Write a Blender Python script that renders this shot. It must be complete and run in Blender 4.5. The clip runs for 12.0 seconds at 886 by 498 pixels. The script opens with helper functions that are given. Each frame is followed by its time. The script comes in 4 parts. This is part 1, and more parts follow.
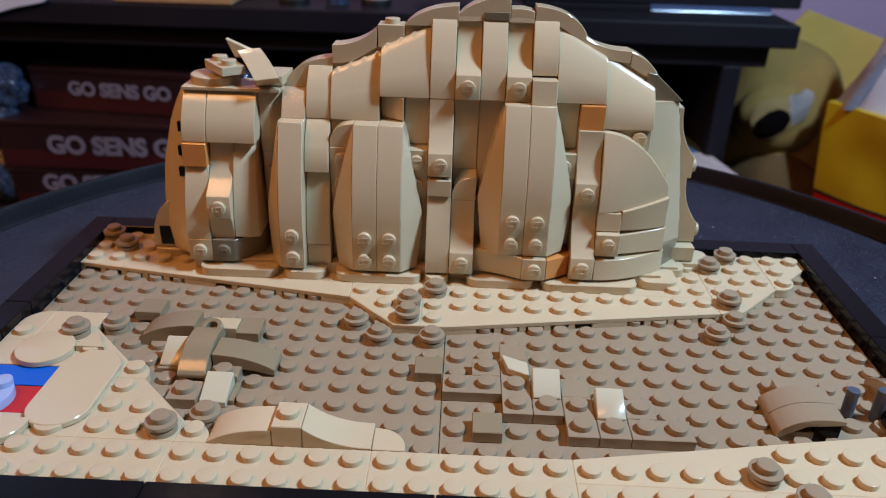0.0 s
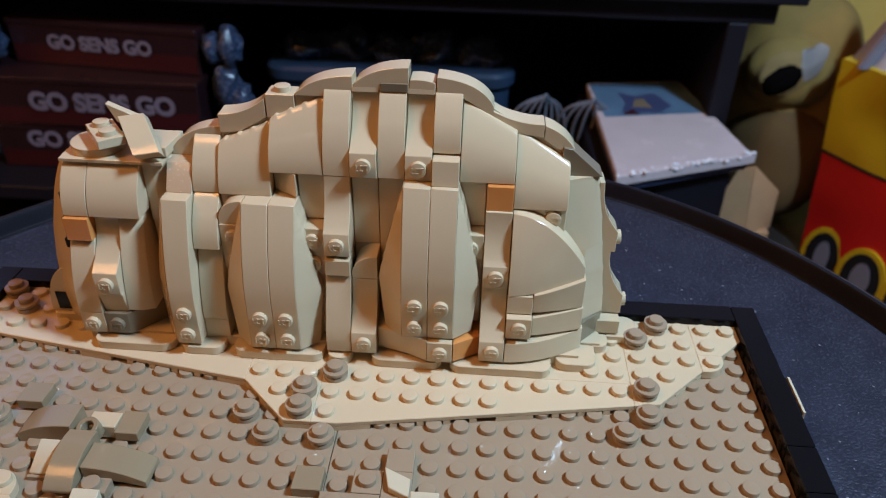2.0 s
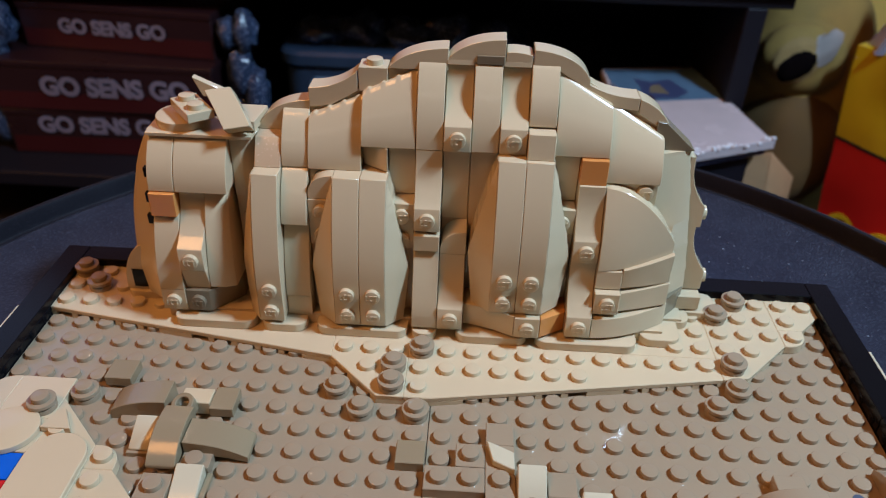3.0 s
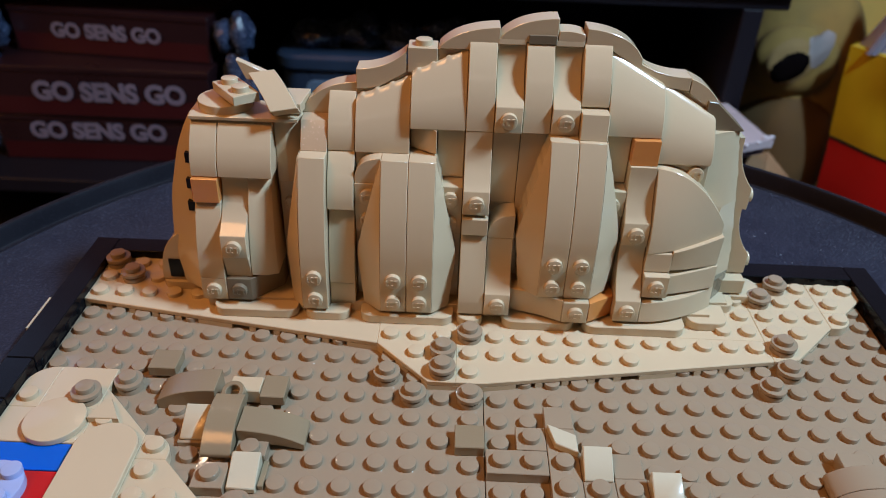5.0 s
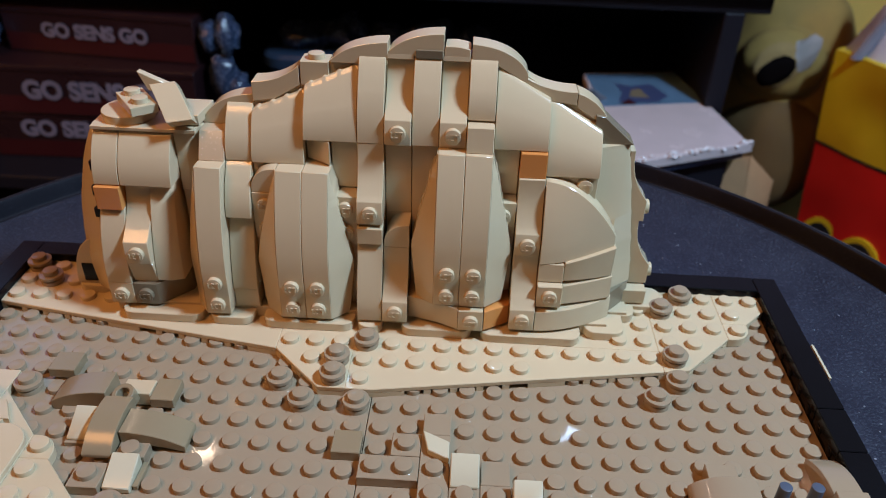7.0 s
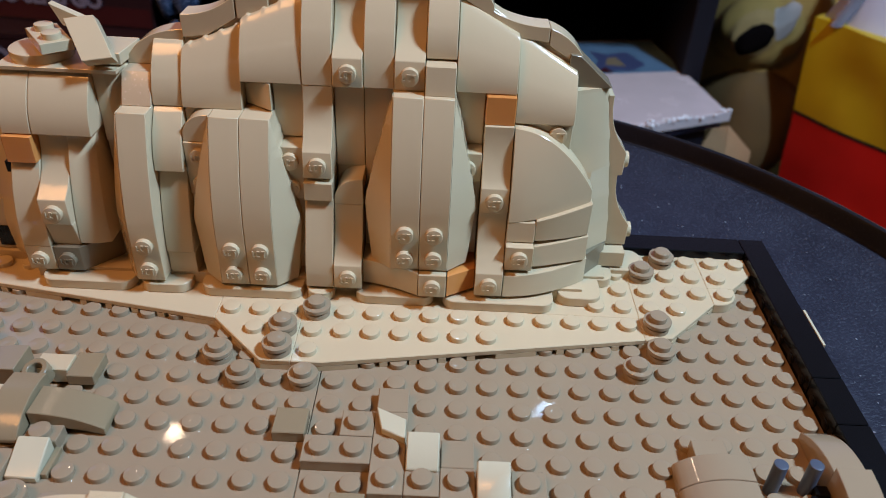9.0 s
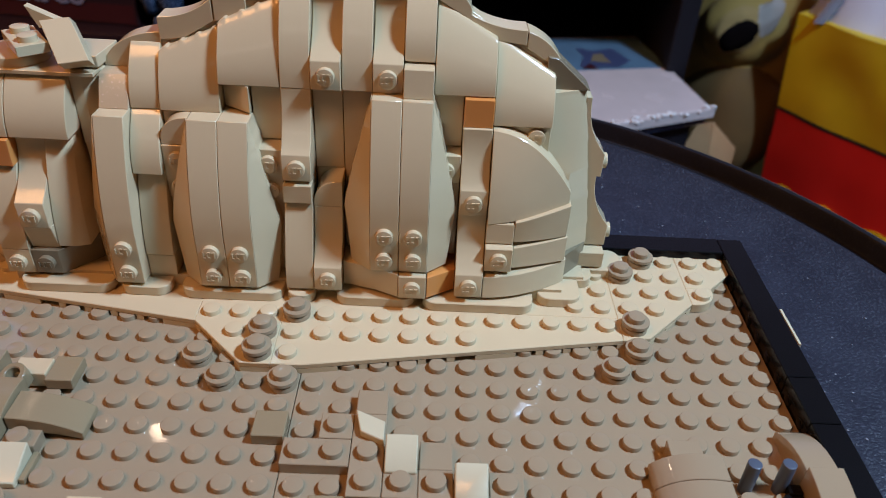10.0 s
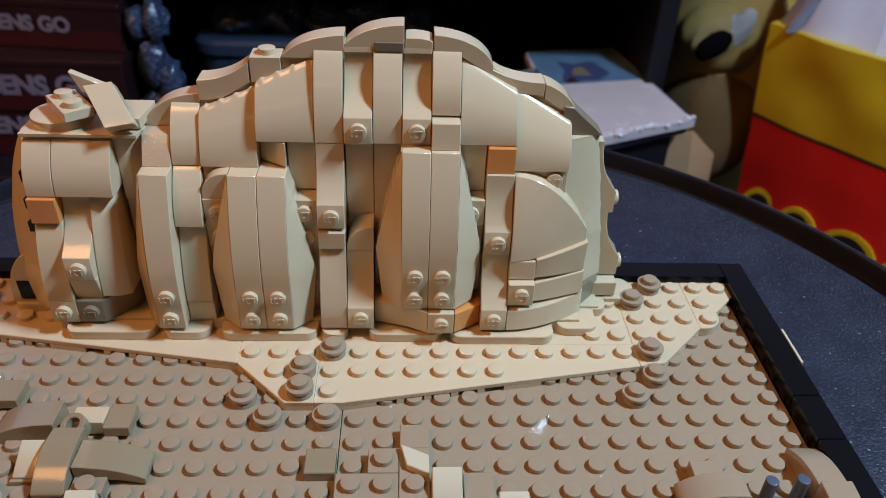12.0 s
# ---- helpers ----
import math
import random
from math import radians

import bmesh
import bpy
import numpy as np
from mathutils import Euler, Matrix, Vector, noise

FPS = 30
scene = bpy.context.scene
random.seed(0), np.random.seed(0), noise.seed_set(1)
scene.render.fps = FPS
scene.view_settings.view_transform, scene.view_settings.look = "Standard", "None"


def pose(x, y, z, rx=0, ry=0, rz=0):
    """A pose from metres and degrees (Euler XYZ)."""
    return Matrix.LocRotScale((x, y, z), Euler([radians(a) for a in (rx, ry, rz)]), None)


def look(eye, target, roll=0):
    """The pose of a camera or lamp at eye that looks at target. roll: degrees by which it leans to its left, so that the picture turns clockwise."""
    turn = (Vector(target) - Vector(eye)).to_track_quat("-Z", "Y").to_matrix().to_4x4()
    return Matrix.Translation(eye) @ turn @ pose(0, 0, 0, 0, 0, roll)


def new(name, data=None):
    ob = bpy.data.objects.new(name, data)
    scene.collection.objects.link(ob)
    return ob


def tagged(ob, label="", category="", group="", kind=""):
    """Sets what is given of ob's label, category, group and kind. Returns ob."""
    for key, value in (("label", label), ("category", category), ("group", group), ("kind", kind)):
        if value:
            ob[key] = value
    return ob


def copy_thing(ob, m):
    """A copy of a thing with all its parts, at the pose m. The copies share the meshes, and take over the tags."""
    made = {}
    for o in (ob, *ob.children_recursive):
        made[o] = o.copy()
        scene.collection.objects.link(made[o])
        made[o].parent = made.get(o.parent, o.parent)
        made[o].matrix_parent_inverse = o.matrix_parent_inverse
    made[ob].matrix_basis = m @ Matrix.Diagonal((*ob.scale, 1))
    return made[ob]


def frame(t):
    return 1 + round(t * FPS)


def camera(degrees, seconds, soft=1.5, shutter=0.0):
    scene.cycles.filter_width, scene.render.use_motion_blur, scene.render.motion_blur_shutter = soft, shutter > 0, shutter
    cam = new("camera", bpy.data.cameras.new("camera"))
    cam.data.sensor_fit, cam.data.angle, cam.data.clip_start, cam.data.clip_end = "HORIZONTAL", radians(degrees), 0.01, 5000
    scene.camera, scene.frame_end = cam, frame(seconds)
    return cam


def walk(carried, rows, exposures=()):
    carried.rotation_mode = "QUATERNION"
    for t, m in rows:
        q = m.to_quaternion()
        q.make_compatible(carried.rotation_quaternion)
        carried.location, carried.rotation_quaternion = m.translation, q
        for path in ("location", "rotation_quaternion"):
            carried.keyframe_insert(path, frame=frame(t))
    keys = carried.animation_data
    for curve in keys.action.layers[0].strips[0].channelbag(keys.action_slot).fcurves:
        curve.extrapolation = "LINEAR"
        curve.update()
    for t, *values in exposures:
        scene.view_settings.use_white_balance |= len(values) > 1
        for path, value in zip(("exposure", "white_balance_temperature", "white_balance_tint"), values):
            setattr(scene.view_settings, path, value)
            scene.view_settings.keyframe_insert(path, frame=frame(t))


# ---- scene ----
cam = camera(61.11, 12.0, soft=0.5, shutter=0.3)
PATH = [
    (0, (0.0026, -0.1986, 0.1276), (-0.0030, 0.0694, -0.0071), 1.74),
    (0.5, (0.0157, -0.1931, 0.1320), (0.0071, 0.0724, -0.0074), 1.64),
    (1, (0.0248, -0.1736, 0.1682), (0.0134, 0.0869, 0.0187), 1.75),
    (1.5, (0.0231, -0.1608, 0.1661), (0.0103, 0.0940, 0.0082), 1.64),
    (2, (0.0382, -0.1566, 0.1659), (0.0244, 0.0939, 0.0014), 1.32),
    (2.5, (0.0417, -0.1567, 0.1654), (0.0286, 0.0921, -0.0018), 1.32),
    (3, (0.0078, -0.1601, 0.1608), (-0.0010, 0.0886, -0.0068), 1.84),
    (5, (-0.0121, -0.1625, 0.1520), (-0.0135, 0.0887, -0.0121), 2.15),
    (5.5, (-0.0056, -0.1624, 0.1526), (-0.0078, 0.0888, -0.0114), 2.14),
    (6, (0.0060, -0.1644, 0.1588), (0.0016, 0.0867, -0.0053), 2.19),
    (6.5, (0.0150, -0.1653, 0.1573), (0.0087, 0.0857, -0.0068), 2.25),
    (7, (0.0244, -0.1635, 0.1588), (0.0167, 0.0869, -0.0063), 1.99),
    (9, (0.0292, -0.1472, 0.1408), (0.0313, 0.0989, -0.0306), 2.96),
    (9.5, (0.0347, -0.1441, 0.1398), (0.0398, 0.1011, -0.0329), 3.40),
    (10, (0.0317, -0.1467, 0.1430), (0.0383, 0.0983, -0.0300), 3.36),
    (10.5, (0.0108, -0.1505, 0.1419), (0.0203, 0.0941, -0.0315), 3.30),
    (11, (0.0034, -0.1517, 0.1456), (0.0155, 0.0932, -0.0273), 3.09),
    (11.5, (0.0122, -0.1535, 0.1588), (0.0262, 0.0916, -0.0135), 2.86),
    (12, (0.0168, -0.1516, 0.1583), (0.0324, 0.0942, -0.0129), 2.59),
]
walk(cam, [(t, look(eye, target, roll)) for t, eye, target, roll in PATH])
cam.data.dof.use_dof = True
cam.data.dof.focus_distance = 0.2
cam.data.dof.aperture_fstop = 21.0

# ---- light ----
U = 0.008  # one stud of the brick grid


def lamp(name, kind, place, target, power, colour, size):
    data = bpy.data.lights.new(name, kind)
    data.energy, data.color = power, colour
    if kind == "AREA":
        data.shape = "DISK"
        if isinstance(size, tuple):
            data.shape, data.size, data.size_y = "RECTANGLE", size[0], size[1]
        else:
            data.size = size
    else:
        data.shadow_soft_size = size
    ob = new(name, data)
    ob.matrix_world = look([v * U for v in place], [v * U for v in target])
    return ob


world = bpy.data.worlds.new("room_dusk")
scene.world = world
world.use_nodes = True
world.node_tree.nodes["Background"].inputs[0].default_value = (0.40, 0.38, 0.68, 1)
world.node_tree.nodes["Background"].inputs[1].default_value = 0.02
# No lamp is in view: keys and back lamp follow shadows and highlights.
lamp("cool_key_light", "AREA", (70, -9, 98), (0, 3, 4), 13.3, (0.53, 0.79, 1.11), (0.15, 0.07))
lamp("warm_key_light", "AREA", (-62, -42, 136), (0, 3, 4), 5.35, (1.0, 0.43, 0.135), 0.42)
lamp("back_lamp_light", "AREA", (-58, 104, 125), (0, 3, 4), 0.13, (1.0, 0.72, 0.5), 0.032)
# Unseen fill, added to warm the left-hand faces.
lamp("warm_side_fill", "AREA", (-150, -5, 60), (-5, 3, 4), 2.6, (1.0, 0.40, 0.08), 0.6)
# Unseen front fill, added to lift the fronts and the knob rims.
lamp("front_fill_light", "AREA", (6, -165, 112), (0, 3, 4), 0.5, (1.0, 0.84, 0.68), (1.6, 0.08))
# Unseen blue light, added for the sheen on the tray's left side.
lamp("blue_sheen_light", "AREA", (-118, 112, 78), (-10, 10, 0), 1.1, (0.35, 0.55, 1.0), 0.7)
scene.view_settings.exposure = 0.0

# ---- materials ----


def material(name, colour, rough=0.3, metal=0.0, vary=0.06, grain=1.0, bump=0.04, spread=0.05, coat=0.0, spots=None, shine=0.5):
    """A node material: base colour with two scales of variation, smudged gloss and a fine relief."""
    m = bpy.data.materials.new(name)
    m.use_nodes = True
    n, l = m.node_tree.nodes, m.node_tree.links
    b = n["Principled BSDF"]
    b.inputs["Metallic"].default_value = metal
    b.inputs["Specular IOR Level"].default_value = shine
    b.inputs["Coat Weight"].default_value = coat
    pos = n.new("ShaderNodeNewGeometry")
    big, small = n.new("ShaderNodeTexNoise"), n.new("ShaderNodeTexNoise")
    big.inputs["Scale"].default_value, small.inputs["Scale"].default_value = 60 * grain, 900 * grain
    big.inputs["Detail"].default_value, small.inputs["Detail"].default_value = 3, 4
    for x in (big, small):
        l.new(pos.outputs["Position"], x.inputs["Vector"])
    info = n.new("ShaderNodeObjectInfo")
    hsv = n.new("ShaderNodeHueSaturation")
    hsv.inputs["Color"].default_value = (*colour, 1)
    add = n.new("ShaderNodeMath")
    add.operation = "MULTIPLY_ADD"
    add.inputs[1].default_value = vary
    l.new(big.outputs["Fac"], add.inputs[0])
    piece = n.new("ShaderNodeMath")
    piece.operation = "MULTIPLY_ADD"
    piece.inputs[1].default_value, piece.inputs[2].default_value = spread, 1 - vary / 2 - spread / 2
    l.new(info.outputs["Random"], piece.inputs[0])
    l.new(piece.outputs[0], add.inputs[2])
    l.new(add.outputs[0], hsv.inputs["Value"])
    col = hsv.outputs[0]
    if spots:
        ramp, mix = n.new("ShaderNodeValToRGB"), n.new("ShaderNodeMix")
        ramp.color_ramp.elements[0].position, ramp.color_ramp.elements[1].position = spots[1], spots[2]
        mix.data_type = "RGBA"
        mix.inputs[7].default_value = (*spots[0], 1)
        l.new(small.outputs["Fac"], ramp.inputs[0])
        l.new(ramp.outputs[0], mix.inputs[0])
        l.new(col, mix.inputs[6])
        col = mix.outputs[2]
    l.new(col, b.inputs["Base Color"])
    gloss = n.new("ShaderNodeMapRange")
    gloss.inputs["To Min"].default_value, gloss.inputs["To Max"].default_value = rough * 0.75, min(1, rough * 1.3)
    l.new(big.outputs["Fac"], gloss.inputs["Value"])
    l.new(gloss.outputs[0], b.inputs["Roughness"])
    bp = n.new("ShaderNodeBump")
    bp.inputs["Strength"].default_value, bp.inputs["Distance"].default_value = bump, 0.0006
    l.new(small.outputs["Fac"], bp.inputs["Height"])
    l.new(bp.outputs[0], b.inputs["Normal"])
    return m


TAN = material("tan_plastic", (0.585, 0.455, 0.285), 0.12, bump=0.02)
DARK = material("dark_tan_plastic", (0.322, 0.238, 0.152), 0.05, bump=0.01)
GREY = material("grey_tan_plastic", (0.20, 0.158, 0.10), 0.2)
# Dark tan again, with the shade of turned-away faces in the colour.
DUSK = material("shaded_tan_plastic", (0.278, 0.208, 0.122), 0.16)
NOUGAT = material("nougat_plastic", (0.64, 0.25, 0.066), 0.2)
WHITE = material("cream_plastic", (0.56, 0.487, 0.335), 0.2)
BLACK = material("black_plastic", (0.006, 0.006, 0.007), 0.2, vary=0.2, shine=0.16)
STEEL = material("dark_grey_plastic", (0.07, 0.085, 0.12), 0.3)
BLUE = material("blue_plastic", (0.0, 0.10, 0.55), 0.25)
RED = material("red_plastic", (0.52, 0.012, 0.01), 0.25)
LILAC = material("pale_blue_plastic", (0.36, 0.42, 0.66), 0.12)
SPARKLE = material("speckled_nougat_plastic", (0.52, 0.36, 0.22), 0.3, spots=((0.64, 0.46, 0.32), 0.6, 0.7))
TRAYM = material("black_tray_plastic", (0.017, 0.019, 0.031), 0.34, vary=0.7, bump=0.5, spots=((0.05, 0.055, 0.08), 0.52, 0.8), shine=0.4, grain=1.3)
RIMM = material("black_rim_plastic", (0.010, 0.010, 0.014), 0.4, vary=0.5, spots=((0.024, 0.024, 0.032), 0.55, 0.9), shine=0.22, grain=1.0)
SHELFM = material("black_wood_veneer", (0.0095, 0.0085, 0.013), 0.5, vary=0.4, grain=0.1, shine=0.25)
WALLM = material("lilac_wall_paint", (0.52, 0.38, 0.56), 0.8, grain=0.1)
# Ceiling and walls out of view, darkened to limit reflections and bounce.
CEILM = material("dimmed_ceiling", (0.16, 0.15, 0.14), 0.9, grain=0.1)
DIMM = material("dimmed_wall", (0.06, 0.05, 0.055), 0.85, grain=0.1)
DESKM = material("dark_desk_wood", (0.03, 0.022, 0.018), 0.5, vary=0.4, grain=0.2)
CARTON = material("dark_maroon_carton", (0.024, 0.009, 0.011), 0.3, vary=0.4, grain=0.3)
CARTONR = material("red_carton_print", (0.045, 0.005, 0.007), 0.45, vary=0.4, grain=0.3)
INK = material("white_print", (0.175, 0.16, 0.22), 0.6, vary=0.4, grain=0.3)
BLUEBOX = material("blue_storage_plastic", (0.022, 0.045, 0.085), 0.3, vary=0.6, grain=0.4)
POUCHM = material("crumpled_film", (0.025, 0.04, 0.08), 0.2, vary=0.6, grain=0.5, bump=0.5, spots=((0.2, 0.25, 0.38), 0.54, 0.7))
WIREM = material("white_cable", (0.13, 0.14, 0.17), 0.4)
PACKM = material("white_paper_pack", (0.59, 0.49, 0.485), 0.25, vary=0.2, grain=0.6)
PICM = material("blue_picture_print", (0.10, 0.18, 0.27), 0.2, vary=0.5, grain=0.5)
PLUSHM = material("yellow_plush", (0.33, 0.20, 0.05), 0.95, vary=0.5, grain=0.8, bump=0.8)
FOOTM = material("orange_card", (0.46, 0.25, 0.12), 0.9, vary=0.3, bump=0.6)
BAGY = material("yellow_bag_paper", (0.60, 0.40, 0.01), 0.4, vary=0.25, grain=0.5)
BAGR = material("red_bag_paper", (0.64, 0.012, 0.008), 0.4, vary=0.25, grain=0.5)
BAGW = material("white_tissue", (0.62, 0.66, 0.80), 0.6, vary=0.2, grain=0.5)
# The bezel's bluish reflection is put into its base colour.
STRIPM = material("glossy_bezel", (0.05, 0.07, 0.15), 0.2, vary=0.4)
# Opaque white, for highlights painted on the pack's film edge.
FILMM = material("glint_white", (0.85, 0.84, 0.86), 0.12)
GREYP = material("grey_tissue", (0.20, 0.20, 0.25), 0.6, vary=0.2)
NAVYM = material("navy_print", (0.05, 0.065, 0.14), 0.3)
DUSTM = material("grey_dust", (0.16, 0.17, 0.2), 0.9)
INKB = material("black_print", (0.01, 0.01, 0.012), 0.4)
# Near-black, standing in for the dark inside the toy's mouth opening.
MOUTHM = material("mouth_dark", (0.006, 0.004, 0.004), 0.9, bump=0.5, shine=0.0)
MUZZM = material("cream_plush", (0.35, 0.21, 0.075), 0.95, vary=0.4, grain=0.8, bump=0.8)
BODYM = material("brown_plush", (0.13, 0.07, 0.02), 0.95, vary=0.4, grain=0.8, bump=0.8)
PALEM = material("white_plush", (0.37, 0.31, 0.28), 0.95, bump=0.6)
FELT = material("yellow_felt", (0.82, 0.52, 0.12), 0.9, vary=0.2, grain=0.5)

# ---- helpers of this scene; all lengths below are in studs ----
BASE = {}


def thing(name, label, category, at=(0, 0, 0), group="", kind=""):
    ob = new(name)
    ob.location = [v * U for v in at]
    ob.empty_display_size = 0.01
    BASE[ob.name] = Vector(at)
    return tagged(ob, label, category, group, kind)


def finish(bm, name, mat, at=(0, 0, 0), sharp=33):
    bmesh.ops.recalc_face_normals(bm, faces=bm.faces)
    bmesh.ops.translate(bm, verts=bm.verts, vec=-Vector(at))
    bmesh.ops.scale(bm, verts=bm.verts, vec=(U, U, U))
    me = bpy.data.meshes.new(name)
    for f in bm.faces:
        f.smooth = True
    bm.to_mesh(me)
    bm.free()
    me.set_sharp_from_angle(angle=radians(sharp))
    me.materials.append(mat)
    return me


def part(name, bm, mat, parent, label=""):
    at = BASE[parent.name]
    ob = new(name, finish(bm, name, mat, at))
    ob.parent = parent
    BASE[ob.name] = at
    if label:
        ob["label"] = label
    return ob


def single(name, bm, mat, label, category, at=(0, 0, 0), group="", kind=""):
    ob = new(name, finish(bm, name, mat, at))
    ob.location = [v * U for v in at]
    BASE[ob.name] = Vector(at)
    return tagged(ob, label, category, group, kind)


def chamfer(bm, b=0.03, angle=30):
    edges = [e for e in bm.edges if len(e.link_faces) == 2 and e.calc_face_angle(0) > radians(angle)]
    if edges and b > 0:
        bmesh.ops.bevel(bm, geom=edges, offset=b, segments=1, affect="EDGES", clamp_overlap=True)
    return bm


def prism(points, axis, a0, a1, b=0.03):
    """A profile drawn across one axis and drawn out along it: axis x takes (y, z), y takes (x, z), z takes (x, y)."""
    bm = bmesh.new()
    put = {"x": lambda p, a: (a, p[0], p[1]), "y": lambda p, a: (p[0], a, p[1]), "z": lambda p, a: (p[0], p[1], a)}[axis]
    lo, hi = [bm.verts.new(put(p, a0)) for p in points], [bm.verts.new(put(p, a1)) for p in points]
    n = len(points)
    bm.faces.new(lo[::-1]), bm.faces.new(hi)
    for i in range(n):
        bm.faces.new((lo[i], lo[(i + 1) % n], hi[(i + 1) % n], hi[i]))
    bmesh.ops.recalc_face_normals(bm, faces=bm.faces)
    return chamfer(bm, b)


def block(x0, x1, y0, y1, z0, z1, b=0.03):
    return prism([(x0, y0), (x1, y0), (x1, y1), (x0, y1)], "z", z0, z1, b)


def loft(rings, b=0.03, closed=True):
    """A solid through rings of the same number of points."""
    bm = bmesh.new()
    rows = [[bm.verts.new(p) for p in r] for r in rings]
    n = len(rows[0])
    for a, c in zip(rows, rows[1:]):
        for i in range(n):
            bm.faces.new((a[i], a[(i + 1) % n], c[(i + 1) % n], c[i]))
    bm.faces.new(rows[0][::-1]), bm.faces.new(rows[-1])
    bmesh.ops.recalc_face_normals(bm, faces=bm.faces)
    return chamfer(bm, b)


def tube(bm, centre, axis, r0, r1, h, seg=20, bevel=0.03):
    """A disc or cylinder with a softened rim added to a bmesh; it grows from centre along axis."""
    w = Vector(axis).normalized()
    u = w.orthogonal().normalized()
    v = w.cross(u)
    c = Vector(centre)
    rows = []
    for r, d in ((r0, 0), (r1, h - bevel), (r1 - bevel * 0.134, h - bevel * 0.5), (r1 - bevel * 0.5, h - bevel * 0.134), (r1 - bevel, h)):
        rows.append([bm.verts.new(c + w * d + (u * math.cos(k * math.tau / seg) + v * math.sin(k * math.tau / seg)) * r) for k in range(seg)])
    for a, d in zip(rows, rows[1:]):
        for k in range(seg):
            bm.faces.new((a[k], a[(k + 1) % seg], d[(k + 1) % seg], d[k]))
    bm.faces.new(rows[-1])
    bm.faces.new(rows[0][::-1])
    return bm


def stud(bm, x, y, z, axis=(0, 0, 1), marks=0.0):
    """One knob; marks is the height of small raised strokes on its face."""
    tube(bm, (x, y, z), axis, 0.3, 0.3, 0.2, 24, 0.022)
    if marks:
        w = Vector(axis).normalized()
        side = Vector((1, 0, 0)) if abs(w.x) < 0.5 else Vector((0, 1, 0))
        up = w.cross(side)
        c = Vector((x, y, z)) + w * 0.2
        strokes = [(-0.18, 0, 0.017, 0.075), (-0.14, -0.058, 0.03, 0.017), (-0.02, 0.06, 0.05, 0.017), (-0.02, -0.06, 0.05, 0.017), (-0.06, 0, 0.017, 0.06), (0.13, 0.06, 0.06, 0.017), (0.15, -0.02, 0.017, 0.06)]
        for ox, oy, sx, sy in strokes:
            o = c + side * ox * 1.15 + up * oy * 1.7
            corners = [o + side * dx * sx + up * dy * sy * 1.5 for dx, dy in ((-1, -1), (1, -1), (1, 1), (-1, 1))]
            lo, hi = [bm.verts.new(p - w * 0.01) for p in corners], [bm.verts.new(p + w * marks) for p in corners]
            bm.faces.new(hi)
            for i in range(4):
                bm.faces.new((lo[i], lo[(i + 1) % 4], hi[(i + 1) % 4], hi[i]))
    return bm


def arc(a, c, bulge, n=10):
    """Points from a to c on a quadratic bow; bulge is the offset of the middle."""
    a, c = Vector(a), Vector(c)
    m = (a + c) / 2 + Vector(bulge) * 2
    return [tuple(a * (1 - t) ** 2 + m * 2 * t * (1 - t) + c * t * t) for t in (k / n for k in range(n + 1))]


def inside(x, y, poly):
    hit = False
    for (ax, ay), (bx, by) in zip(poly, poly[1:] + poly[:1]):
        if (ay > y) != (by > y) and x < (bx - ax) * (y - ay) / (by - ay) + ax:
            hit = not hit
    return hit


def rounded(x0, x1, y0, y1, r, corners=(1, 1, 1, 1), n=8):
    """An outline with rounded corners, in the order front left, front right, back right, back left."""
    out = []
    for (cx, cy, a), on in zip(((x0, y0, 180), (x1, y0, 270), (x1, y1, 0), (x0, y1, 90)), corners):
        if not on:
            out.append((cx, cy))
            continue
        ox, oy = cx + (r if cx == x0 else -r), cy + (r if cy == y0 else -r)
        out += [(ox + r * math.cos(radians(a + 90 * k / n)), oy + r * math.sin(radians(a + 90 * k / n))) for k in range(n + 1)]
    return out

# ---- the room ----
def slab(name, x0, x1, y0, y1, z0, z1, mat, label, category):
    return single(name, block(x0, x1, y0, y1, z0, z1, 0), mat, label, category, ((x0 + x1) / 2, (y0 + y1) / 2, z0), kind="structure")


slab("wall_north", -220, 220, 118, 128, -130, 220, WALLM, "lilac painted wall behind the shelf", "wall")
slab("wall_south", -220, 220, -240, -230, -130, 220, DIMM, "unseen room wall, kept dark to limit reflections", "wall")
slab("wall_west", -230, -220, -240, 128, -130, 220, DIMM, "unseen room wall, kept dark to limit reflections", "wall")
slab("wall_east", 220, 230, -240, 128, -130, 220, DIMM, "unseen room wall, kept dark to limit reflections", "wall")
slab("ceiling", -230, 230, -240, 128, 220, 228, CEILM, "unseen plain ceiling, kept dark", "ceiling")
slab("floor", -230, 230, -240, 128, -138, -130, DESKM, "dark wooden floor", "floor")

desk = thing("desk", "dark wooden desk carrying the shelf and the tray", "desk", (0, 20, -130))
part("desktop", block(-120, 120, -60, 112, -44, -40, 0.3), DESKM, desk)
for sx in (-112, 112):
    for sy in (-52, 104):
        part("leg", block(sx - 3, sx + 3, sy - 3, sy + 3, -130, -44, 0.2), DESKM, desk)

shelf = thing("shelf_unit", "black open shelf unit standing on the desk", "shelf", (-18, 86, -40))
part("top_board", block(-82, 41.5, 71, 104, -2.6, 0.2, 0.2), SHELFM, shelf)
part("rail", block(-80, 39, 73, 76, -5.4, -2.6, 0.2), SHELFM, shelf)
part("side_panel", block(33.5, 36, 73, 104, -40, -5.4, 0.15), SHELFM, shelf)
part("side_panel", block(-82, -79.5, 73, 104, -40, -5.4, 0.15), SHELFM, shelf)
part("shelf_board", block(-79.5, 33.5, 66, 104, -31, -29, 0.15), SHELFM, shelf)
part("back_panel", block(-82, 36, 104, 105, -40, -2.6, 0.05), SHELFM, shelf)


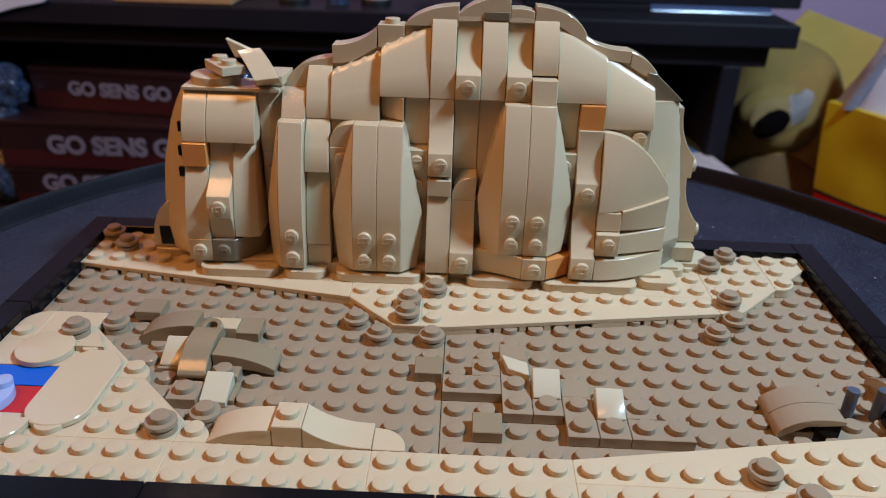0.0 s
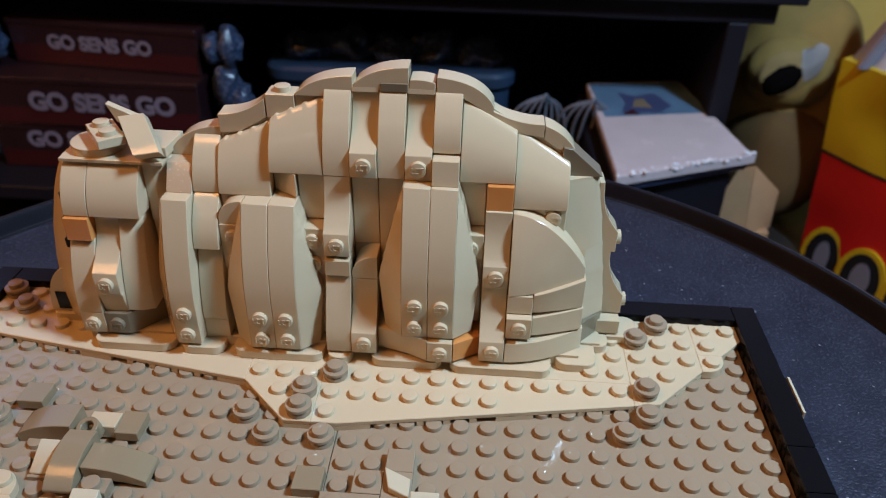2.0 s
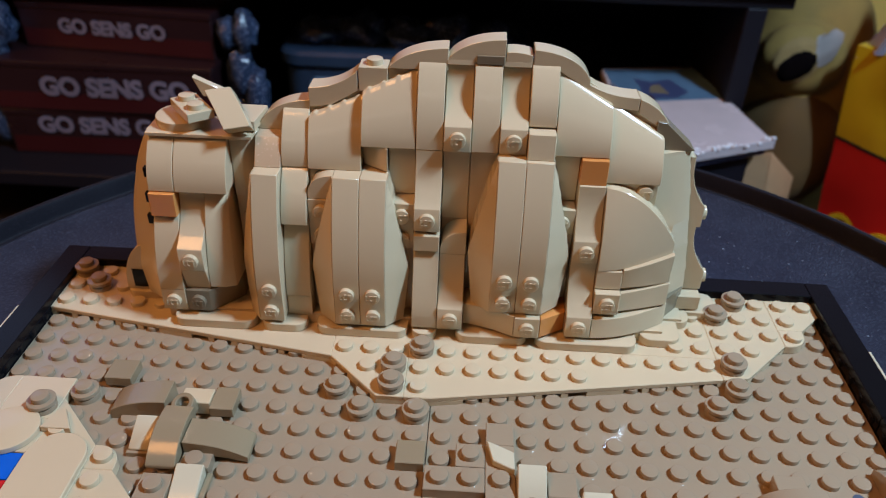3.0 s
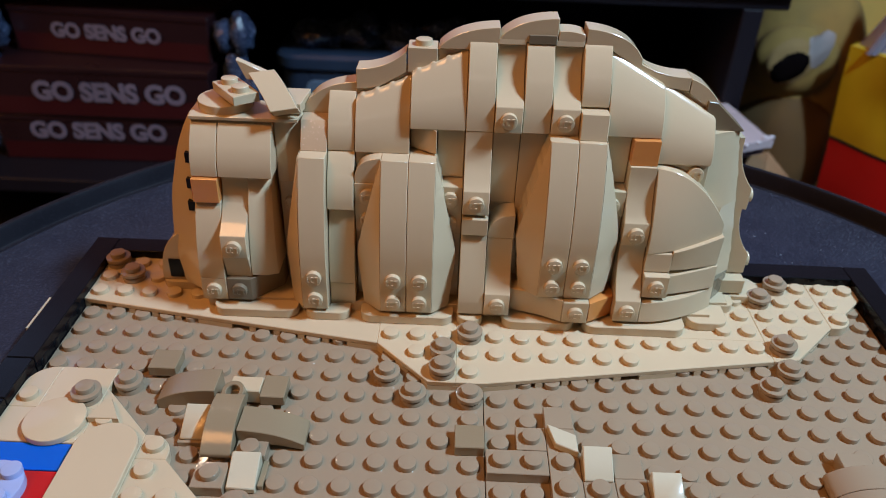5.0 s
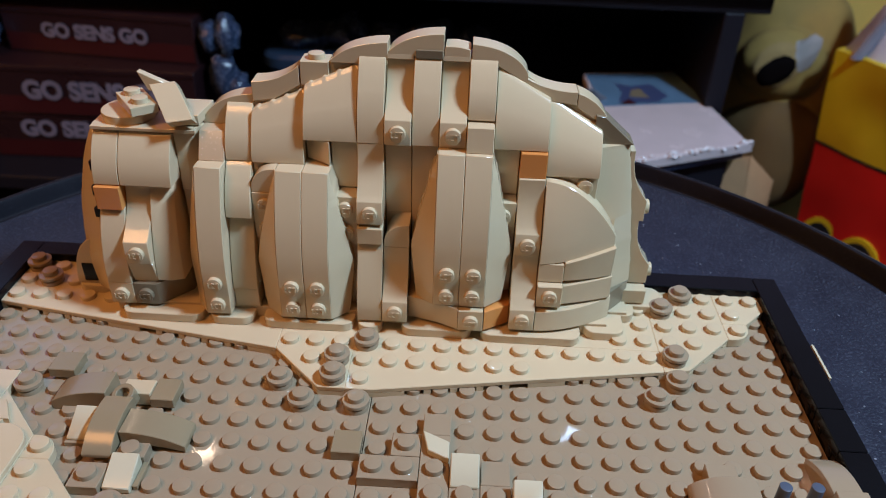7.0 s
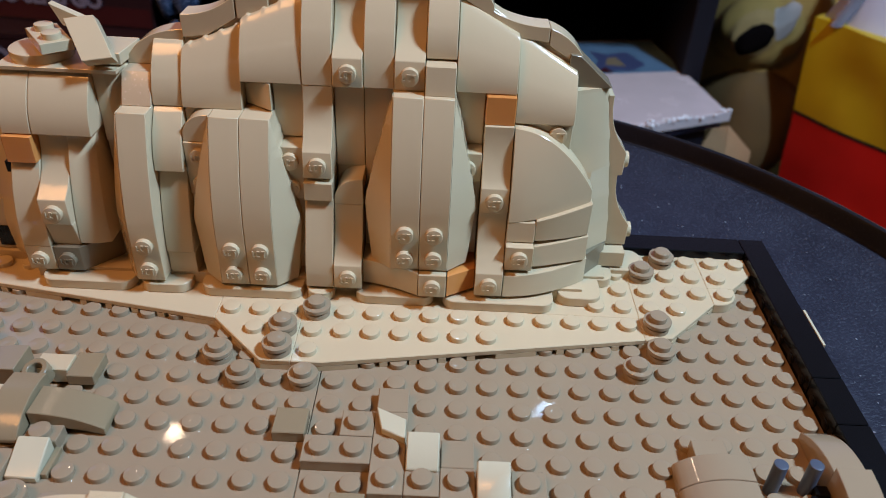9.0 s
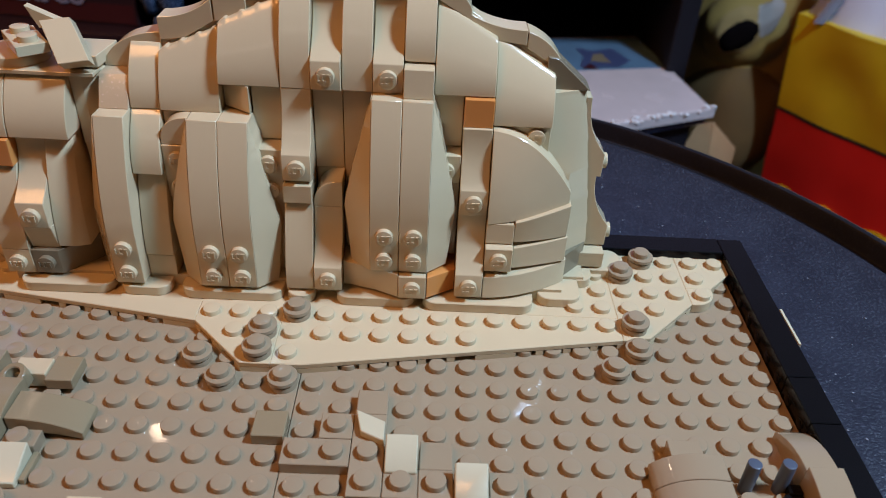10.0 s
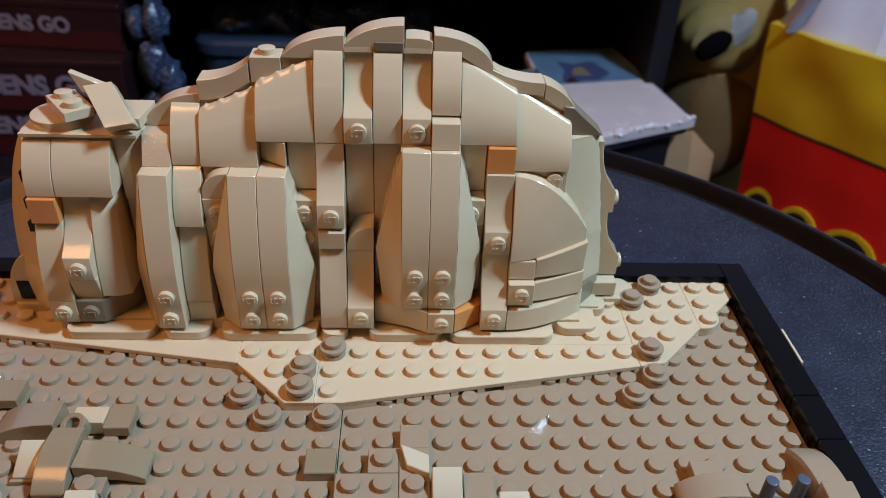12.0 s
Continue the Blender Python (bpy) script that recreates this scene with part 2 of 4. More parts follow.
# ---- the round tray ----
def tray():
    cx, cy = 0.7, -3.9
    n = 160

    def lathe(profile):
        bm, rows = bmesh.new(), []
        for r, z in profile:
            rows.append([bm.verts.new((cx, cy, z))] if r == 0 else [bm.verts.new((cx + r * math.cos(k * math.tau / n), cy + r * math.sin(k * math.tau / n), z)) for k in range(n)])
        for a, c in zip(rows, rows[1:]):
            for k in range(n):
                j = (k + 1) % n
                if len(a) == 1:
                    bm.faces.new((a[0], c[j], c[k]))
                elif len(c) == 1:
                    bm.faces.new((a[k], a[j], c[0]))
                else:
                    bm.faces.new((a[k], a[j], c[j], c[k]))
        return bm

    floor_line = [(0, -1.6), (24.35, -1.6), (24.45, 0.1), (24.3, 0.16), (23.9, -0.02), (23.2, -0.27), (22.0, -0.53), (20.8, -0.7), (19.6, -0.79), (18.4, -0.8), (0, -0.8)]
    rim_line = [(24.37, -1.6), (24.55, -1.6), (25.0, -1.0), (25.3, 0.7), (25.22, 0.9), (25.02, 0.98), (24.88, 0.94), (24.82, 0.8), (24.76, 0.3), (24.7, 0.12), (24.62, 0.06), (24.47, 0.04), (24.37, -1.6)]
    t = thing("round_tray", "round black plastic turntable tray with a raised rim", "tray", (cx, cy, -40))
    part("dish", lathe(floor_line), TRAYM, t)
    part("rim", lathe(rim_line), RIMM, t, "matt black raised rim")
    part("pedestal", tube(tube(bmesh.new(), (cx, cy, -40), (0, 0, 1), 14, 14, 1.5, 48, 0.2), (cx, cy, -38.5), (0, 0, 1), 5, 5, 36.9, 40, 0.1), TRAYM, t)


tray()


def dust():
    """Tiny pale flakes lying on the tray."""
    rnd = random.Random(5)
    bm = bmesh.new()
    for k in range(420):
        a, r = radians(rnd.uniform(-35, 75)), rnd.uniform(17.6, 23.4)
        x, y = 0.7 + r * math.cos(a), -3.9 + r * math.sin(a)
        if x < 18.1 and y < 8.0:
            continue
        z = float(np.interp(r, (18.4, 19.6, 20.8, 22.0, 23.2, 23.9), (-0.8, -0.79, -0.7, -0.53, -0.27, -0.02))) + 0.006
        size = rnd.choice((0.018, 0.022, 0.028, 0.05))
        ring = [bm.verts.new((x + size * math.cos(q * 1.257 + k) * rnd.uniform(0.5, 1.4), y + size * math.sin(q * 1.257 + k) * rnd.uniform(0.5, 1.4), z + 0.012)) for q in range(5)]
        bm.faces.new(ring)
        tip = bm.verts.new((x, y, z + 0.03))
        for q in range(5):
            bm.faces.new((ring[q], ring[(q + 1) % 5], tip))
    single("dust", bm, DUSTM, "pale dust flecks scattered on the black tray", "dust", (20, 0, -0.8), kind="stuff")


dust()

# ---- the display base ----
base = thing("display_base", "brick-built base of tan studded plates in a black frame", "base", (0, -1.5, -0.8))

SAND = {
    "rear_left": [(-16, 3.5), (-4, 1.5), (-4, 6.5), (-16, 6.5)],
    "rear_middle": [(-4, 1.5), (-2, -0.5), (-1, -0.5), (-1, 6.5), (-4, 6.5)],
    "rear_right": [(-1, -0.5), (0, -0.5), (11, 1.33), (11, 2.5), (7, 2.5), (7, 6.5), (-1, 6.5)],
    "rear_step": [(7, 2.5), (11, 2.5), (11, 6.5), (7, 6.5)],
    "rear_wedge": [(11, 1.33), (12, 1.5), (14, 3.5), (14, 6.5), (11, 6.5)],
    "rear_corner": [(14, 4.5), (15, 4.5), (16, 5.5), (16, 6.5), (14, 6.5)],
    "rear_round": rounded(14, 15, 3.5, 4.5, 0.8, (0, 1, 0, 0)),
    "front_a": [(-16, -9.5), (-8, -9.5), (-8, -7.5), (-16, -7.5)],
    "front_b": [(-8, -9.5), (-2, -9.5), (-2, -7.5), (-8, -7.5)],
    "front_c": [(-2, -9.5), (4, -9.5), (4, -7.5), (-2, -7.5)],
    "front_d": [(4, -9.5), (16, -9.5), (16, -8.5), (4, -8.5)],
    "front_e": [(4, -8.5), (16, -8.5), (16, -5.5), (4, -7.5)],
    "left_round": rounded(-16, -15, -2.5, -0.5, 0.9, (0, 0, 0, 1)),
    "left_top": [(-15, -2.5), (-13, -2.5), (-13, -0.5), (-15, -0.5)],
    "left_wedge": [(-13, -7.5), (-11, -7.5), (-11, -3.5), (-13, -1.5)],
    "left_low": [(-16, -7.5), (-13, -7.5), (-13, -6.5), (-16, -6.5)],
    "left_mid": [(-16, -4.0), (-13, -4.0), (-13, -2.5), (-16, -2.5)],
    "left_curve": rounded(-11, -10, -4.5, -3.5, 0.8, (0, 0, 1, 0)),
    "left_slope": [(-11, -7.5), (-8, -7.5), (-8, -6.5), (-10, -4.5), (-11, -4.5)],
    "left_end": rounded(-8, -7, -7.5, -6.5, 0.85, (0, 0, 1, 0)),
}
NOKNOB = {"left_top": [(-14, -2)], "left_mid": "all", "left_low": "all"}


def covered(x, y):
    """Where the rock or flat pieces leave no open knob on the sand plates."""
    if y > 2.6 and -11.2 < x < 9.2:
        return True
    if -15.2 < x < -12.9 and -2.4 < y < -0.4 or x < -15 and -1.4 < y < -0.6:
        return True
    if y > 4.4 and -13 < x < -11:
        return True
    return (y > 3.6 and x < 10) and x > 9 or (-13.1 < x < -10.9 and -7.4 < y < -3) or (-15.2 < x < -12.9 and -4.2 < y < -2.4)


def notched(poly):
    """The underside of a slanted plate: cut back wherever a knob of the plate below meets its edge."""
    out = []
    for (ax, ay), (bx, by) in zip(poly, poly[1:] + poly[:1]):
        a, d = Vector((ax, ay)), Vector((bx - ax, by - ay))
        out.append((ax, ay))
        if abs(d.x) < 1.5 or abs(d.y) < 0.1 or d.x < 0:
            continue
        size, w = d.length, d.normalized()
        inward = Vector((-w.y, w.x))
        cuts = []
        for i in range(-16, 16):
            for j in range(-9, 7):
                p = Vector((i + 0.5, j)) - a
                if abs(p.dot(inward) + 0.05) < 0.42 and 0.5 < p.dot(w) < size - 0.5:
                    cuts.append(p.dot(w))
        for c in sorted(cuts):
            for along, deep in ((c - 0.36, 0), (c - 0.36, 0.55), (c + 0.36, 0.55), (c + 0.36, 0)):
                q = a + w * along + inward * deep
                out.append((q.x, q.y))
    return out


def sand_plates():
    for key, poly in SAND.items():
        if key in ("rear_left", "rear_middle", "rear_right", "rear_wedge"):
            bm = prism(poly, "z", 0.2, 0.4, 0.025)
            low = prism(notched(poly), "z", 0.005, 0.2, 0.0)
            me = bpy.data.meshes.new("low")
            low.to_mesh(me)
            low.free()
            bm.from_mesh(me)
            bpy.data.meshes.remove(me)
        else:
            bm = prism(poly, "z", 0.005, 0.4, 0.025)
        for i in range(-16, 16):
            for j in range(-9, 7):
                x, y = i + 0.5, float(j)
                if NOKNOB.get(key) == "all" or covered(x, y):
                    continue
                if all(inside(x + dx * 0.42, y + dy * 0.42, poly) for dx, dy in ((1, 1), (-1, 1), (1, -1), (-1, -1))) or ("round" in key or "curve" in key or "end" in key) and inside(x, y, poly):
                    stud(bm, x, y, 0.39)
        part("sand_plate", bm, TAN, base, "sand-coloured studded plate")


def hidden(x, y):
    """Knobs of the dark plates that lie deep under other pieces."""
    return any(all(inside(x + dx * 0.5, y + dy * 0.5, p) for dx, dy in ((1, 1), (-1, 1), (1, -1), (-1, -1))) for p in SAND.values())


def dark_plates():
    for x0 in (-16, 0):
        bm = block(x0 + 0.012, x0 + 15.988, -9.5, 6.5, -0.8, 0, 0.02)
        for i in range(16):
            for j in range(-9, 7):
                x, y = x0 + i + 0.5, float(j)
                if not hidden(x, y):
                    stud(bm, x, y, -0.01)
        part("base_plate", bm, DARK, base, "dark tan studded plate")


def frame_tiles():
    z0, z1 = -0.8, 0.75
    right = [(-10.5, -2.5), (-2.5, -0.5), (-0.5, 7.5)]
    for sx in (-1, 1):
        for a, c in right:
            x0, x1 = sorted((16.0 * sx, 17.0 * sx))
            part("frame_tile", block(x0 + 0.005, x1, a + 0.015, c - 0.015, 0.36, z1, 0.03), BLACK, base)
            part("frame_brick", block(x0 + 0.03, x1 - 0.02, a + 0.03, c - 0.03, z0, 0.35, 0.02), BLACK, base)
            for k in range(int(c - a)):
                part("wall_stud", tube(bmesh.new(), (x0 + 0.04 if sx > 0 else x1 - 0.04, a + 0.5 + k, 0.17), (-sx, 0, 0), 0.2, 0.2, 0.05, 12, 0.02), BLACK, base)
    for y0 in (-10.5, 6.5):
        for a, c in ((-16, -8), (-8, 0), (0, 8), (8, 16)):
            part("frame_tile", block(a + 0.015, c - 0.015, y0, y0 + 1, 0.36, z1, 0.03), BLACK, base)
            part("frame_brick", block(a + 0.03, c - 0.03, y0 + 0.03, y0 + 0.97, z0, 0.35, 0.02), BLACK, base)
    for sx in (-1, 1):
        x0, x1 = sorted((17.0 * sx, 17.42 * sx))
        part("side_grip", block(x0, x1, 1.72, 3.68, -0.8, 0.16, 0.03), BLACK, base)
        part("edge_strip", block(17.48 * sx - 0.05, 17.48 * sx + 0.05, 1.72, 3.68, -0.8, 0.22, 0.01), WHITE, base, "thin white strip beside the frame")


dark_plates()
sand_plates()
frame_tiles()

# ---- small stones: round plates stacked on the knobs ----
def boulder():
    b = thing("boulder", "small round dark tan stone with a knob on top", "stone", (0, 0, 0), "stones on the sand")
    part("foot", tube(bmesh.new(), (0, 0, 0), (0, 0, 1), 0.46, 0.46, 0.2, 24, 0.03), DARK, b)
    part("groove", tube(bmesh.new(), (0, 0, 0.2), (0, 0, 1), 0.35, 0.35, 0.06, 24, 0.004), DARK, b)
    part("disc", tube(bmesh.new(), (0, 0, 0.26), (0, 0, 1), 0.49, 0.49, 0.14, 28, 0.018), DARK, b)
    part("knob", stud(bmesh.new(), 0, 0, 0.4), DARK, b)
    return b


STONES = [(-3.5, 0, 0), (-2.5, -1, 0), (-0.5, -1, 0), (10.5, 0, 0), (11.5, 1, 0), (-12.5, -1, 0), (-7.5, -6, 0), (-0.5, 2, 1), (-1.5, 1, 1), (-1.5, 0, 1), (12.5, 6, 1), (11.5, 5, 1), (11.5, 2, 1), (-15.5, 6, 1), (-14.5, 5, 1), (-13.5, -2, 1), (-8.5, -7, 1), (9.5, -8, 1), (10.5, -9, 1)]
first = boulder()
for k, (x, y, up) in enumerate(STONES):
    m = pose(x * U, y * U, (0.4 if up else 0.0) * U, 0, 0, 37 * k)
    if k == 0:
        first.matrix_basis = m
    else:
        copy_thing(first, m)

# ---- the rock: a brick-built outcrop, piece by piece ----
rock = thing("rock_formation", "tan brick-built rock outcrop with rounded pods, scoops and exposed knobs", "rock", (-1, 4.5, 0.4))


def lv(k):
    return k - 0.1


def front(name, x0, x1, face, mat=TAN, back=6.05, studs=(), gap=0.012, label=""):
    """A piece whose front is a line of (y, z) points from the bottom up, drawn out from x0 to x1."""
    pts = [(y, lv(z)) for y, z in face]
    bm = prism(pts + [(back, pts[-1][1]), (back, pts[0][1])], "x", x0 + gap, x1 - gap, 0.022)
    brick = part(name, bm, mat, rock, label)
    for x, y, z in studs:
        part("knob", stud(bmesh.new(), x, y + 0.01, lv(z), (0, -1, 0), 0.035), mat, brick)
    return brick


def bow(y0, z0, y1, z1, p=2.0, n=10):
    """A face that starts upright and leans back with height."""
    return [(y0 + (y1 - y0) * (k / n) ** p, z0 + (z1 - z0) * k / n) for k in range(n + 1)]


def scoop(y0, z0, y1, z1, n=10):
    """A face that leans back at once and then stands upright."""
    return [(y1 - (y1 - y0) * (1 - k / n) ** 2.4, z0 + (z1 - z0) * k / n) for k in range(n + 1)]


def knob_scoop(x, yf, z, yb, ztop, lip=False):
    """A brick with a knob on its face that runs up into a hollow."""
    face = [(yf, z), (yf, z + 0.97)] + scoop(yf + 0.04, z + 1.0, yb, ztop)
    if lip:
        face += [(yb - 0.12, ztop + 0.02), (yb - 0.1, ztop + 0.22)]
    return front("scoop_brick", x, x + 1, face, studs=[(x + 0.5, yf, z + 0.5)])


def pod(x0, x1, z0, z1, left, right, widest):
    """A rounded buttress: a flat bowed middle two studs wide with slanted cheeks."""
    def yf(z):
        return 2.78 if z < widest else 2.78 + 1.02 * ((z - widest) / (z1 - widest)) ** 1.7
    n = 14
    zs = [z0 + (z1 - z0) * k / n for k in range(n + 1)]
    mids = [x0 + k * (x1 - x0) / round(x1 - x0) for k in range(round(x1 - x0) + 1)]
    for a, c in zip(mids, mids[1:]):
        studs = [(a + 0.5, 2.78, z0 + 0.5), (a + 0.5, 2.78, z0 + 1.5)]
        front("pod_slope", a, c, [(yf(z), z) for z in zs], studs=studs, gap=0.008)
    for sx, x, w in ((-1, x0, left), (1, x1, right)):
        if not w:
            continue
        rings = []
        for k in range(49):
            u = k / 48
            z = z0 + (z1 - z0) * u
            tooth = 0.028 * ((u * 11) % 1 > 0.8)
            peak = (widest - z0) / (z1 - z0)
            f = 0.75 + 0.25 * u / peak if u < peak else max(0.02, 1 - ((u - peak) / (1 - peak)) ** 1.15)
            y = yf(z) + 0.015
            rings.append([(x, y, lv(z)), (x + sx * w * f, y + 0.78 * f + 0.02, lv(z)), (x + sx * (w * f + tooth), y + 0.86 * f + 0.06, lv(z)), (x + sx * (w * f + tooth), 5.2, lv(z)), (x, 5.2, lv(z))])
        part("pod_cheek", loft(rings, 0.0), TAN, rock)


def wall(x0, x1, z0, z1, y, studs=(), mat=TAN):
    front("wall_brick", x0, x1, [(y, z0), (y, z1)], mat, studs=studs, back=6.0)


# inner core behind the facing
CORE = [(-11, 0.8), (9, 0.8), (9, 7.4), (8, 7.9), (6, 9.0), (4, 10.1), (-1, 10.2), (-3, 9.1), (-5, 8.1), (-7, 7.8), (-11, 7.8)]
part("core", prism(CORE, "y", 5.67, 6.3, 0.0), TAN, rock)

# left tower
front("curved_slope", -11, -10, bow(3.92, 6, 4.85, 7.95))
front("curved_slope", -10, -8, bow(3.92, 6, 4.85, 7.95))
front("tile_brick", -11, -10, [(3.75, 5), (3.78, 5.97)], NOUGAT, label="nougat orange brick")
front("long_slope", -11, -10, bow(3.14, 2, 3.95, 5))
front("knob_brick", -11, -10, [(3.14, 1), (3.14, 2)], studs=[(-10.5, 3.14, 1.5)])
knob_scoop(-10, 3.07, 3, 4.25, 6)
front("slope_brick", -10, -9, [(3.35, 2), (3.12, 3)])
rings = []
for k in range(13):
    u = k / 12
    yl, zl, zr = 3.28 + 1.02 * u ** 1.8, 2.12 + 3.88 * u, 2.0 + 4.0 * u
    rings.append([(-8.99, yl, lv(zl)), (-8.45, yl + 0.1, lv((zl + zr) / 2)), (-8.03 - 0.16 * u, yl + 0.34, lv(zr)), (-8.03 - 0.16 * u, 5.4, lv(zr)), (-8.99, 5.4, lv(zl))])
part("curved_wedge", loft(rings, 0.02), TAN, rock)
brick = part("wedge_brick", prism([(-10, 3.16), (-9.05, 3.16), (-8, 4.3), (-8, 5.3), (-10, 5.3)], "z", lv(1), lv(2), 0.02), GREY, rock, "grey tan wedge brick")
part("knob", stud(bmesh.new(), -9.5, 3.17, lv(1.5), (0, -1, 0), 0.035), GREY, brick)
WIDE = [(1, 0.95), (2, 1.2), (3.2, 1.3), (4.8, 1.18), (6.7, 0.72), (7.4, 0.42), (8, 0.1)]
rings = []
for k in range(15):
    z = 1 + 7 * k / 14
    w = float(np.interp(z, [p[0] for p in WIDE], [p[1] for p in WIDE]))
    y = 3.35 + 1.4 * ((z - 1) / 7) ** 1.6
    rings.append([(-11.03, y + 0.3, lv(z)), (-11.03 - w, y + 0.3 + 0.62 * w, lv(z)), (-11.03 - w, 6.2, lv(z)), (-11.03, 6.2, lv(z))])
part("side_cheek", loft(rings, 0.015), TAN, rock)
# Black blocks carry the dark of the gaps; the cheek has no openings.
for z in (6.4, 5.45, 4.6):
    deep = 3.35 + 1.4 * ((z - 1) / 7) ** 1.6 + 0.32
    part("dark_gap", block(-11.36, -11.03, deep, deep + 0.6, lv(z) - 0.2, lv(z) + 0.2, 0.0), BLACK, rock, "black block for the dark of a gap between the bricks")
part("side_knob", stud(bmesh.new(), -11.9, 5.4, lv(3.6), (-1, 0, 0)), TAN, rock)
part("side_arch", prism(arc((-13.05, 0.8), (-12.15, lv(3.1)), (-0.2, 0.3), 10) + [(-11.6, lv(3.1)), (-11.6, 0.8)], "y", 4.5, 6.0, 0.02), TAN, rock)
# One more black block, for the dark inside the side arch.
part("dark_gap", block(-12.7, -12.15, 4.46, 4.6, 0.95, lv(1.9), 0.0), BLACK, rock, "black block for the dark of a gap between the bricks")
front("wall_brick", -8, -7, [(4.95, 1), (4.95, 5.4)], studs=[(-7.55, 4.95, 4.5)])
part("wedge_slope", prism([(-8, 4.9), (-7.6, 4.9), (-7.0, 5.3), (-7.0, 6), (-8, 6)], "z", lv(5.4), lv(8), 0.02), TAN, rock)

# half pod beside the tower
front("pod_slope", -7, -6, [(2.78 if z < 2.9 else 2.78 + 1.02 * ((z - 2.9) / 4.1) ** 1.6, z) for z in [1 + 6 * k / 14 for k in range(15)]], studs=[(-6.5, 2.78, 1.5), (-6.5, 2.78, 2.5)])
rings = []
for k in range(15):
    z = 1 + 6 * k / 14
    y = 2.78 if z < 2.9 else 2.78 + 1.02 * ((z - 2.9) / 4.1) ** 1.6
    f = 0.8 + 0.2 * (z - 1) / 2.4 if z < 3.4 else max(0.02, 1 - (z - 3.4) / 3.6)
    rings.append([(-7, y + 0.015, lv(z)), (-7 - 0.62 * f, y + 0.85 * f, lv(z)), (-7 - 0.62 * f, 5.2, lv(z)), (-7, 5.2, lv(z))])
part("pod_cheek", loft(rings, 0.015), TAN, rock)
front("curved_slope", -6, -5, bow(3.62, 5, 4.55, 7))
front("long_slope", -6, -5, bow(3.3, 1.9, 4.0, 5, 1.6))
front("plinth_brick", -6, -5, [(3.35, 1), (3.35, 1.88)])
front("speckled_slope", -7, -6, [(4.35, 7), (4.9, 8.0)], SPARKLE, label="speckled brownish slope")
front("curved_slope", -6, -5, bow(4.5, 7, 5.5, 8.9))
part("quarter_arch", prism(arc((-7.0, lv(8.15)), (-5.0, lv(9.25)), (-0.25, 0.22), 10) + [(-5.0, lv(8.0)), (-7.0, lv(8.0))], "y", 5.55, 6.35, 0.02), TAN, rock)

# first pod and the hollow beside it
pod(-4, -2, 1, 7, 0.92, 0.85, 3.2)
wall(-5, -4, 4, 6, 3.9, [(-4.5, 3.9, 5.5), (-4.5, 3.9, 4.5)])
wall(-5, -4, 1, 3.98, 4.0)
part("quarter_brick", prism([(-5 + 0.02, lv(6))] + arc((-5 + 0.02, lv(6.25)), (-4.1, lv(7)), (-0.16, 0.16), 8) + [(-4.0, lv(7)), (-4.0, lv(6))], "y", 3.95, 5.3, 0.02), TAN, rock)
part("wedge_brick", prism([(-3 + 0.02, 4.95), (-2.02, 4.35), (-2.02, 5.4), (-2.98, 5.4)], "z", lv(7.05), lv(7.98), 0.02), TAN, rock)
wall(-5, -4, 6, 7, 4.6)
wall(-2, -1, 6.05, 8, 4.62)
wall(-2, -1, 4, 6, 3.9, [(-1.45, 3.9, 5.5), (-1.45, 3.9, 4.5)])
wall(-2, -1, 1, 3.98, 4.0)


def crest(x0, x1, z0, zl, zr, y0=4.42, y1=5.5, p=1.8, jag=0.0):
    """A bowed facing whose upper edge slants from zl to zr."""
    n = 26
    rings = []
    for k in range(n + 1):
        x = x0 + 0.012 + (x1 - x0 - 0.024) * k / n
        top = zl + (zr - zl) * k / n
        tooth = 0.01 + (jag if k % 7 in (2, 3) else 0.0)
        yt = y0 + (y1 - y0) * ((top - z0) / (max(zl, zr) - z0))
        rings.append([(x, y, lv(z)) for y, z in [(y0 + (y1 - y0) * ((top - z0) / (max(zl, zr) - z0)) ** 1.0 * (i / 14) ** p, z0 + (top - z0) * i / 14) for i in range(15)]] + [(x, yt + 0.04, lv(top + tooth)), (x, 6.0, lv(top + tooth)), (x, 6.0, lv(z0))])
    part("curved_wedge", loft(rings, 0.02), TAN, rock)


crest(-5, -3, 7, 8.75, 9.55, 4.42, 5.45, jag=0.06)
crest(-3, -1, 8, 9.75, 10.6, 4.42, 5.6, jag=0.06)
crest(4, 6, 8, 10.7, 9.65, 4.42, 5.62, 2.0)
crest(6, 8, 7, 9.65, 8.55, 4.42, 5.62, 2.0)

# middle columns
front("curved_slope", -1, 0, bow(4.41, 8, 5.6, 11.02))
knob_scoop(0, 4.35, 8, 5.6, 10.82, True)
front("curved_slope", 1, 2, bow(4.41, 8, 5.6, 11.02))
knob_scoop(2, 4.35, 8, 5.6, 10.82, True)
front("curved_slope", 3, 4, bow(4.63, 9, 5.55, 11.0))
front("tile_brick", 3, 4, [(3.98, 8), (4.14, 8.93)])
knob_scoop(-1, 3.62, 5, 4.42, 8)
front("tile_brick", -1, 0, [(3.5, 4.2), (3.5, 4.88)])
front("long_slope", -1, 0, [(2.85, 1), (2.85, 1.5)] + bow(2.86, 1.6, 3.75, 4.3, 1.3))
wall(0, 1, 5, 8, 4.7)
wall(0, 1, 4, 4.98, 4.75)
wall(1, 2, 4, 8, 4.7)
part("quarter_brick", prism([(0.02, lv(4))] + arc((0.02, lv(4.25)), (0.9, lv(5)), (-0.16, 0.16), 8) + [(1.0, lv(5)), (1.0, lv(4))], "y", 3.7, 5.2, 0.02), TAN, rock)
knob_scoop(0, 2.83, 1, 3.7, 4)
wall(1, 2, 1, 4, 4.3)

